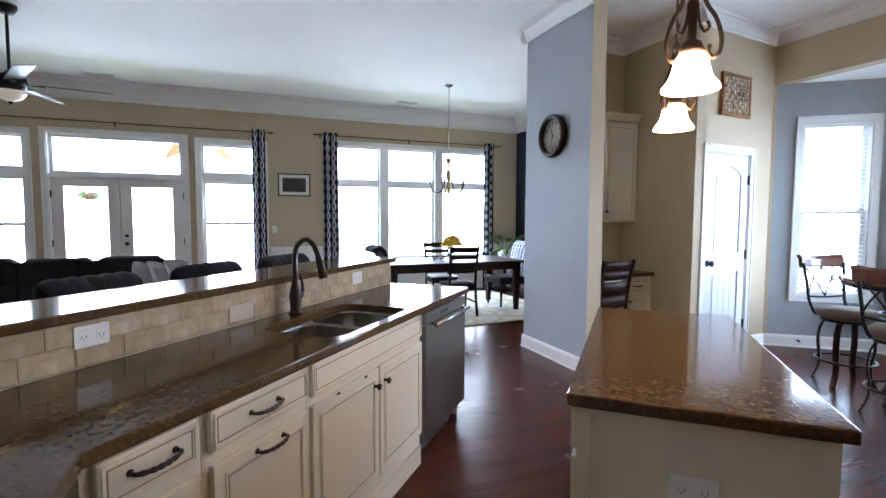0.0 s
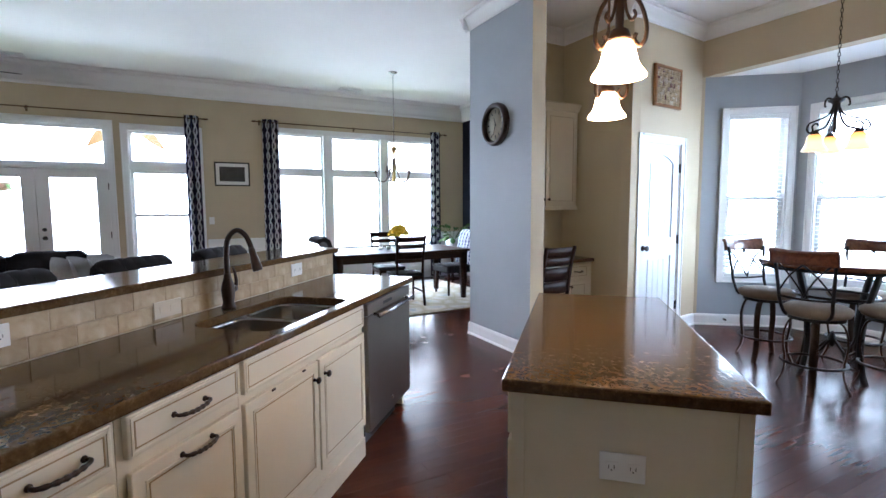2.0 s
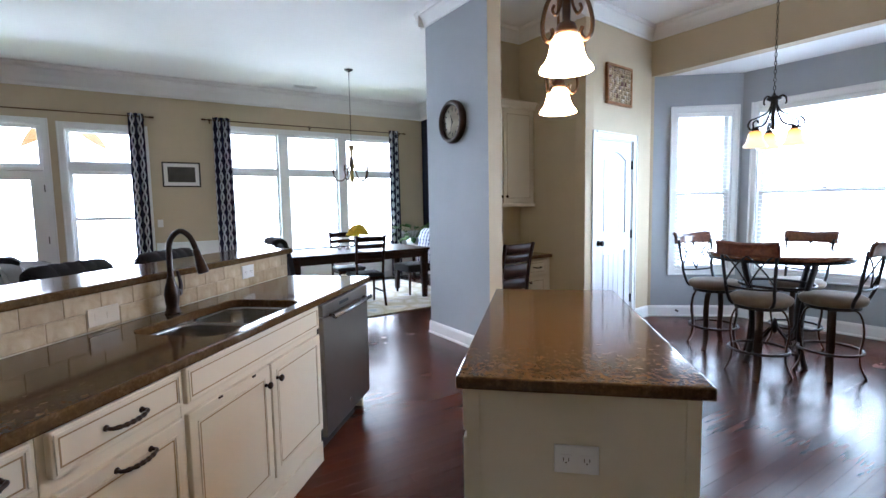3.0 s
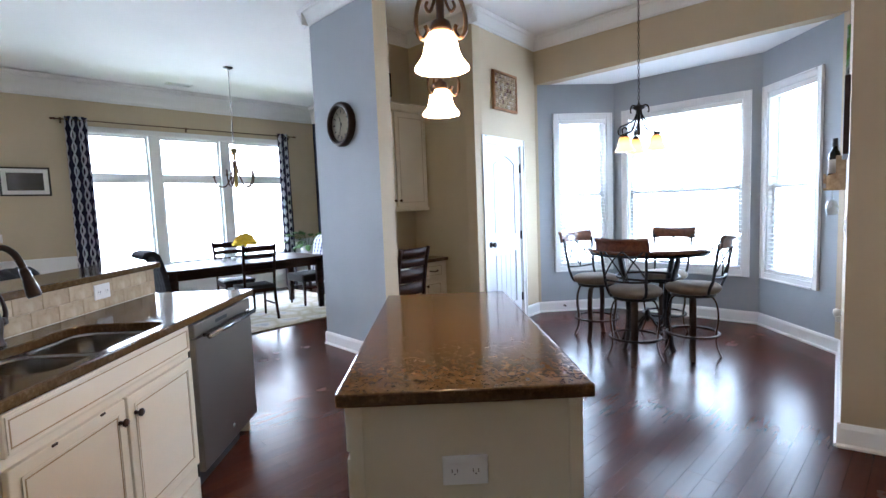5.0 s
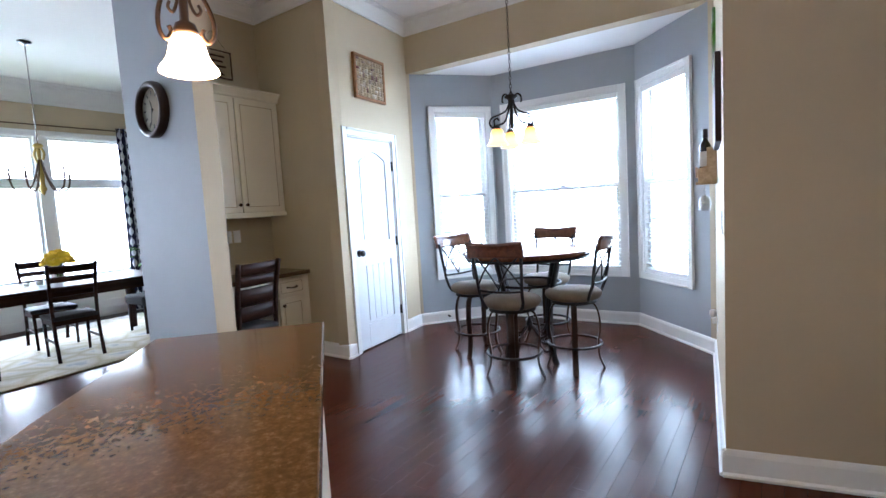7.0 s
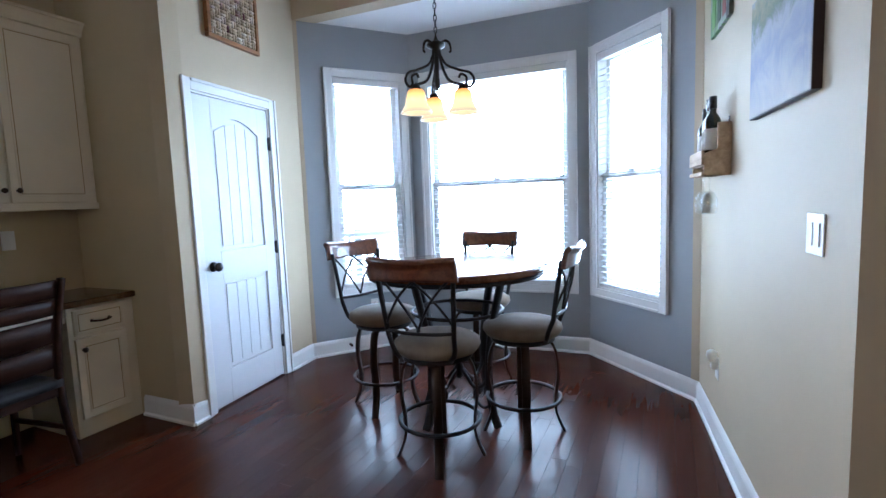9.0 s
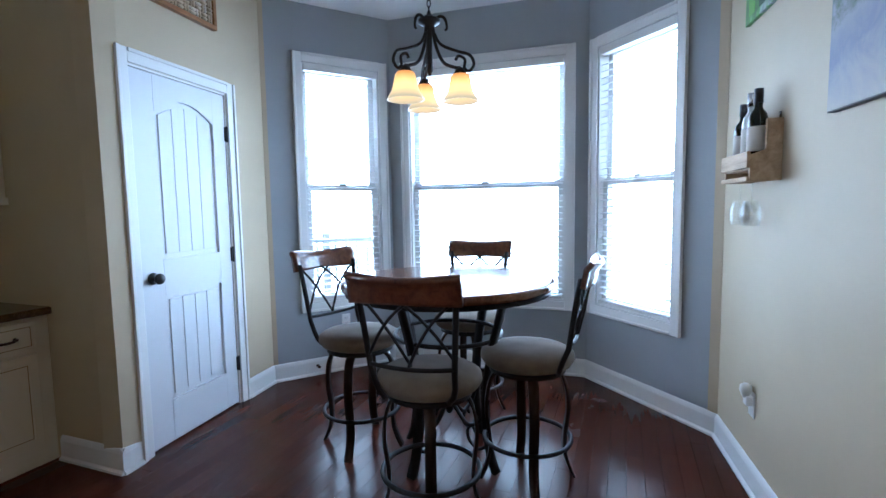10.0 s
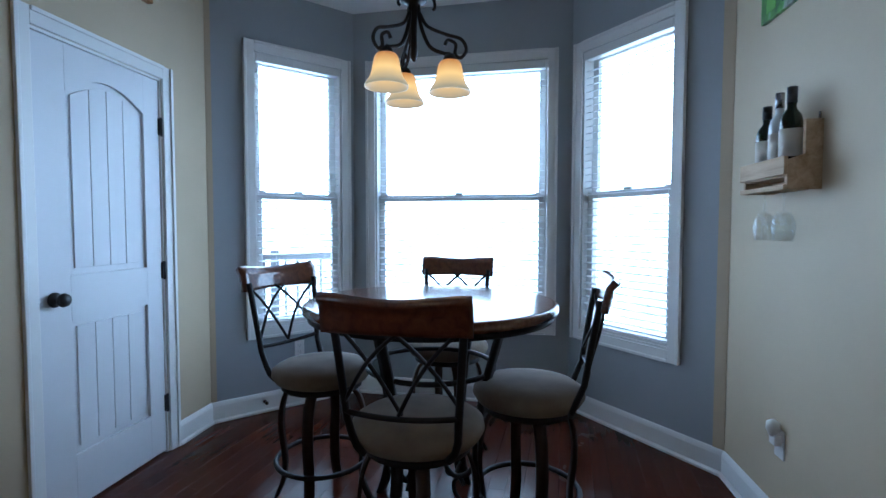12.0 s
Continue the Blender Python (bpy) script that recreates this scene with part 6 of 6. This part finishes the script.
lk(ARTPALE, ramp(ARTPALE, _a.outputs[0], [(0.12, (0.44, 0.40, 0.35)), (0.28, (0.36, 0.34, 0.35)), (0.40, (0.24, 0.25, 0.33)), (0.52, (0.32, 0.31, 0.34)), (0.62, (0.13, 0.16, 0.10)), (0.72, (0.27, 0.25, 0.14)), (0.85, (0.34, 0.38, 0.46))]), shader(ARTPALE).inputs["Base Color"])
cv = thing("canvas_painting", on_wall(0.54, 1.590), "unframed pale landscape painting on stretched canvas", "picture")
part("canvas", Mesh().box(-0.293, 0.293, -0.028, -0.003, 0.002, 0.428, 0.002), ARTPALE, cv)
part("side_wrap", Mesh().box(0.2932, 0.297, -0.0265, -0.001, 0.0, 0.43, 0.001), mat("dark brown canvas edge", (0.035, 0.022, 0.02), 0.7, spec=0.2), cv, "dark painted canvas edge")
part("bottom_wrap", Mesh().box(-0.293, 0.293, -0.0265, -0.001, -0.002, 0.0018, 0.0005), mat("grey canvas edge", (0.16, 0.15, 0.15), 0.8), cv, "grey canvas edge")
sw = thing("light_switch", on_wall(0.245, 1.19), "white double rocker switch plate", "light switch")
part("plate", Mesh().box(-0.058, 0.058, -0.006, -0.001, -0.058, 0.058, 0.002), PLASTIC, sw)
for s in (-1, 1):
    part("rocker", Mesh().box(s * 0.024 - 0.016, s * 0.024 + 0.016, -0.010, -0.0062, -0.033, 0.033, 0.001), WHITE, sw)
nl = thing("night_light", on_wall(1.42, 0.395), "white plug-in night light in a wall outlet", "night light")
part("plate", Mesh().box(-0.035, 0.035, -0.006, -0.001, -0.058, 0.058, 0.002), PLASTIC, nl)
part("plug", Mesh().box(-0.022, 0.022, -0.034, -0.0062, -0.005, 0.04, 0.004), PLASTIC, nl)
part("shade", Mesh().lathe([(0.012, 0.0), (0.026, 0.03), (0.024, 0.055), (0.01, 0.065)], 14, pose(0, -0.03, 0.03)), PLASTIC, nl)
outlet(along(BAY_L, BAY_A) @ pose(0.58, -0.001, 0.40), "white outlet under the bay window", 0.07, 0.112)
ds = thing("door_stop", along(BAY_L, BAY_A) @ pose(0.33, -0.017, 0.075), "small dark door stop on the baseboard", "door stop")
part("post", Mesh().lathe([(0.012, 0), (0.012, 0.004), (0.006, 0.006), (0.006, 0.035), (0.011, 0.038), (0.011, 0.05), (0.002, 0.051)], 12, pose(0, 0, 0, 90, 0, 0)), BRONZE, ds)


# ---- pendants over the island ----
def bell(r, h, n=28, t=0.003):
    p = [(0.30, 1.0), (0.46, 0.97), (0.55, 0.88), (0.61, 0.68), (0.67, 0.47), (0.77, 0.29), (0.91, 0.15), (0.985, 0.07), (1.0, 0.0)]
    prof = [(r * a, h * b - h) for a, b in p] + [(r * a - t, h * b - h) for a, b in p[::-1]]
    return Mesh().lathe(prof, n, cap=False)


def pendant(m, label):
    p = thing("pendant_lamp", m, label, "pendant lamp", "pendant lamps over the island")
    zc = CEILING
    top = 1.906
    part("canopy", Mesh().lathe([(0.06, zc - 0.001), (0.06, zc - 0.01), (0.035, zc - 0.03), (0.008, zc - 0.04)], 18), BROWNIRON, p)
    part("rod", Mesh().tube([(0, 0, zc - 0.03), (0, 0, top + 0.26)], 0.0065, 8), BROWNIRON, p)
    part("column", Mesh().lathe([(0.008, top + 0.27), (0.016, top + 0.25), (0.011, top + 0.2), (0.014, top + 0.12), (0.012, top + 0.04), (0.028, top + 0.03), (0.036, top + 0.008), (0.034, top - 0.002)], 14), BROWNIRON, p)
    for k in range(3):
        q = pose(0, 0, 0, 0, 0, 120 * k + 47)
        pts = spline([(0.010, 0, top + 0.225), (0.022, 0, top + 0.20), (0.040, 0, top + 0.135), (0.068, 0, top + 0.085), (0.084, 0, top + 0.03), (0.082, 0, top - 0.012), (0.064, 0, top - 0.028), (0.048, 0, top - 0.006), (0.054, 0, top + 0.012)], 5)
        part("scroll_arm", Mesh(q).tube(pts, 0.0068, 6), BROWNIRON, p)
        pts = spline([(0.013, 0, top + 0.15), (0.020, 0, top + 0.09), (0.036, 0, top + 0.055), (0.05, 0, top + 0.065), (0.044, 0, top + 0.082)], 5)
        part("inner_scroll", Mesh(q).tube(pts, 0.005, 6), BROWNIRON, p)
    sh = part("shade", bell(0.083, 0.108), PENDGLASS, p, "glowing white bell glass shade")
    sh.matrix_basis = pose(0, 0, top - 0.003)
    part("bulb", Mesh().ball((0, 0, top - 0.06), 0.022, 2), BULB, p)
    return p


first = pendant(pose(1.775, 1.592, 0), "bronze scroll pendant with lit white bell glass")
copy_thing(first, pose(2.272, 2.105, 0, 0, 0, 20))

# ---- chandelier over the breakfast table ----
nc = thing("nook_chandelier", pose(5.235, 2.49, 0, 0, 0, 13), "wrought iron scroll chandelier with three lit amber shades", "chandelier")
T = 1.975
part("canopy", Mesh().lathe([(0.06, CEILING - 0.001), (0.06, CEILING - 0.01), (0.03, CEILING - 0.035), (0.008, CEILING - 0.04)], 18), IRON, nc)
m = Mesh()
for k in range(int((CEILING - 0.04 - T - 0.30) / 0.034)):
    z = T + 0.31 + k * 0.034
    m.tube([(0.009 * math.cos(i * math.pi / 4), 0, z + 0.021 * math.sin(i * math.pi / 4)) for i in range(8)], 0.0028, 5, pose(0, 0, 0, 0, 0, 90 * (k % 2)), closed=True)
part("chain", m, IRON, nc)
part("column", Mesh().lathe([(0.006, T + 0.31), (0.012, T + 0.29), (0.03, T + 0.275), (0.055, T + 0.265), (0.055, T + 0.25), (0.028, T + 0.235), (0.016, T + 0.2), (0.013, T + 0.1), (0.017, T + 0.02), (0.006, T - 0.005)], 16), IRON, nc)
for k in range(3):
    q = pose(0, 0, 0, 0, 0, 120 * k + (math.degrees(math.atan2(2.588 - 2.495, 5.124 - 5.235))))
    R = 0.158
    part("arm", Mesh(q).tube(spline([(0.02, 0, T + 0.25), (0.03, 0, T + 0.15), (0.07, 0, T + 0.055), (0.13, 0, T + 0.022), (R, 0, T + 0.018)], 6), 0.0085, 8), IRON, nc)
    part("scroll", Mesh(q).tube(spline([(0.025, 0, T + 0.20), (0.06, 0, T + 0.14), (0.14, 0, T + 0.10), (0.205, 0, T + 0.075), (0.228, 0, T + 0.03), (0.205, 0, T - 0.002), (0.18, 0, T + 0.015), (0.182, 0, T + 0.055), (0.15, 0, T + 0.075), (0.135, 0, T + 0.055)], 6), 0.0075, 8), IRON, nc)
    part("top_curl", Mesh(q).tube(spline([(0.03, 0, T + 0.262), (0.06, 0, T + 0.275), (0.085, 0, T + 0.255), (0.092, 0, T + 0.215), (0.082, 0, T + 0.205)], 5), [0.008] * 12 + [0.007] * 9, 6), IRON, nc)
    part("socket_cup", Mesh(q @ pose(R, 0, T)).lathe([(0.008, 0.02), (0.022, 0.012), (0.033, -0.012), (0.033, -0.018), (0.006, -0.018)], 14), IRON, nc)
    sh = part("shade", bell(0.09, 0.135), AMBER, nc, "glowing amber bell glass shade")
    sh.matrix_basis = q @ pose(R, 0, T - 0.012)
    part("bulb", Mesh(q).ball((R, 0, T - 0.075), 0.022, 2), BULB, nc)

# ---- porch outside the French doors ----
of = thing("porch_fan", pose(-0.3, 11.5, 0), "tan bladed porch ceiling fan", "ceiling fan")
part("rod", Mesh().tube([(0, 0, 3.6), (0, 0, 3.05)], 0.015, 8), IRON, of)
part("motor", Mesh().lathe([(0.02, 3.06), (0.1, 3.03), (0.1, 2.96), (0.04, 2.93)], 18), IRON, of)
TAN = wood("tan palm fan blade", (0.16, 0.085, 0.03), (0.26, 0.15, 0.06), 0.7)
for k in range(4):
    part("blade", Mesh(pose(0, 0, 2.98, 0, 0, 90 * k + 8)).grid(lambda u, v: Vector((0.08 + 0.55 * v + 0.05 * (2 * u - 1) * math.sin(math.pi * v), 0.07 * math.sin(math.pi * (0.1 + 0.88 * v)) * (2 * u - 1), -0.55 * v * (0.5 + 0.35 * v) + 0.10 * math.sin(math.pi * (0.1 + 0.88 * v)) * (2 * u - 1))), 6, 12, 0.006), TAN, of)
hb = thing("hanging_basket", pose(-2.07, 11.0, 1.8), "dark fern in a basket hung on the porch", "plant")
part("basket", Mesh().lathe([(0.03, -0.12), (0.12, -0.09), (0.16, 0.02), (0.15, 0.02), (0.1, -0.06)], 16), BROWNIRON, hb)
part("hook", Mesh().tube([(0, 0, 1.8), (0, 0, 0.0)], 0.004, 6), IRON, hb)
rng = random.Random(9)
for k in range(30):
    a, L = rng.uniform(0, 6.283), rng.uniform(0.16, 0.3)

    def frond(u, v, a=a, L=L):
        d = Vector((math.cos(a), math.sin(a), 0))
        s = Vector((-math.sin(a), math.cos(a), 0))
        return d * (0.05 + L * v) + s * (0.03 * (1 - v) * (2 * u - 1)) + Vector((0, 0, 0.03 + 0.10 * v - 0.28 * v * v))
    part("frond", Mesh().grid(frond, 2, 5, 0.003), LEAF, hb)
m = Mesh()
m.box(-2.7, 0.6, 10.8, 12.2, 3.6, 3.66)
structure("ceiling_porch", m, CEIL, "white porch ceiling")

RAILPAINT = painted("grey weathered railing paint", (0.34, 0.35, 0.36), 0.7, 0.15, 40, 0.2)
dr = thing("deck_railing", pose(7.75, 4.85, -0.45, 0, 0, -58), "grey wooden deck railing outside the bay window", "railing")
for x in (-0.95, 0.0, 0.95):
    part("post", Mesh().box(x - 0.045, x + 0.045, -0.045, 0.045, 0.0, 1.46, 0.004), RAILPAINT, dr)
for z in (0.58, 1.36):
    for a in (-0.904, 0.046):
        part("rail", Mesh().box(a, a + 0.858, -0.02, 0.02, z, z + 0.06, 0.004), RAILPAINT, dr)
for a in (-0.904, 0.046):
    for k in range(7):
        x = a + 0.858 * (k + 0.5) / 7
        part("baluster", Mesh().box(x - 0.014, x + 0.014, -0.014, 0.014, 0.6405, 1.3595), RAILPAINT, dr)

# ---- floor boards, last ----
BW, BL = 0.083, 1.35
rng = random.Random(11)
near, rest = [], []
plank_mesh = {}
y = -2.7
while y < 9.2:
    x = -5.7 - rng.uniform(0, BL)
    while x < 6.9:
        L = round(rng.choice((0.75, 1.05, 1.35)), 2)
        cx, cy = x + L / 2, y + BW / 2
        if 2.9 < cx < 5.9 and 0.9 < cy < 3.9 and len(near) < 290:
            near.append((x, y, L))
        else:
            rest.append((x, y, L))
        x += L
    y += BW


def board_geom(m, x, y, L):
    e, g, z = 0.0006, 0.0002, rng.uniform(-0.0001, 0.0001)
    lo = [m.bm.verts.new(p) for p in ((x + g, y + g, -0.007), (x + L - g, y + g, -0.007), (x + L - g, y + BW - g, -0.007), (x + g, y + BW - g, -0.007))]
    mi = [m.bm.verts.new(p) for p in ((x + g, y + g, -e + z), (x + L - g, y + g, -e + z), (x + L - g, y + BW - g, -e + z), (x + g, y + BW - g, -e + z))]
    hi = [m.bm.verts.new(p) for p in ((x + g + e, y + g + e, z), (x + L - g - e, y + g + e, z), (x + L - g - e, y + BW - g - e, z), (x + g + e, y + BW - g - e, z))]
    m.bm.faces.new(hi)
    for a, b in ((lo, mi), (mi, hi)):
        for i in range(4):
            m.bm.faces.new((a[i], a[(i + 1) % 4], b[(i + 1) % 4], b[i]))


m = Mesh()
for x, y, L in rest:
    board_geom(m, x, y, L)
ob = part("floor_boards", m, FLOORWOOD, floor)
ob["kind"] = "stuff"
for x, y, L in near:
    if L not in plank_mesh:
        m = Mesh()
        board_geom(m, 0, 0, L)
        ob = part("floor_board", m, FLOORWOOD, floor)
        plank_mesh[L] = ob.data
    else:
        ob = new("floor_board", plank_mesh[L])
        ob.parent = floor
    ob.matrix_basis = pose(x, y, 0)
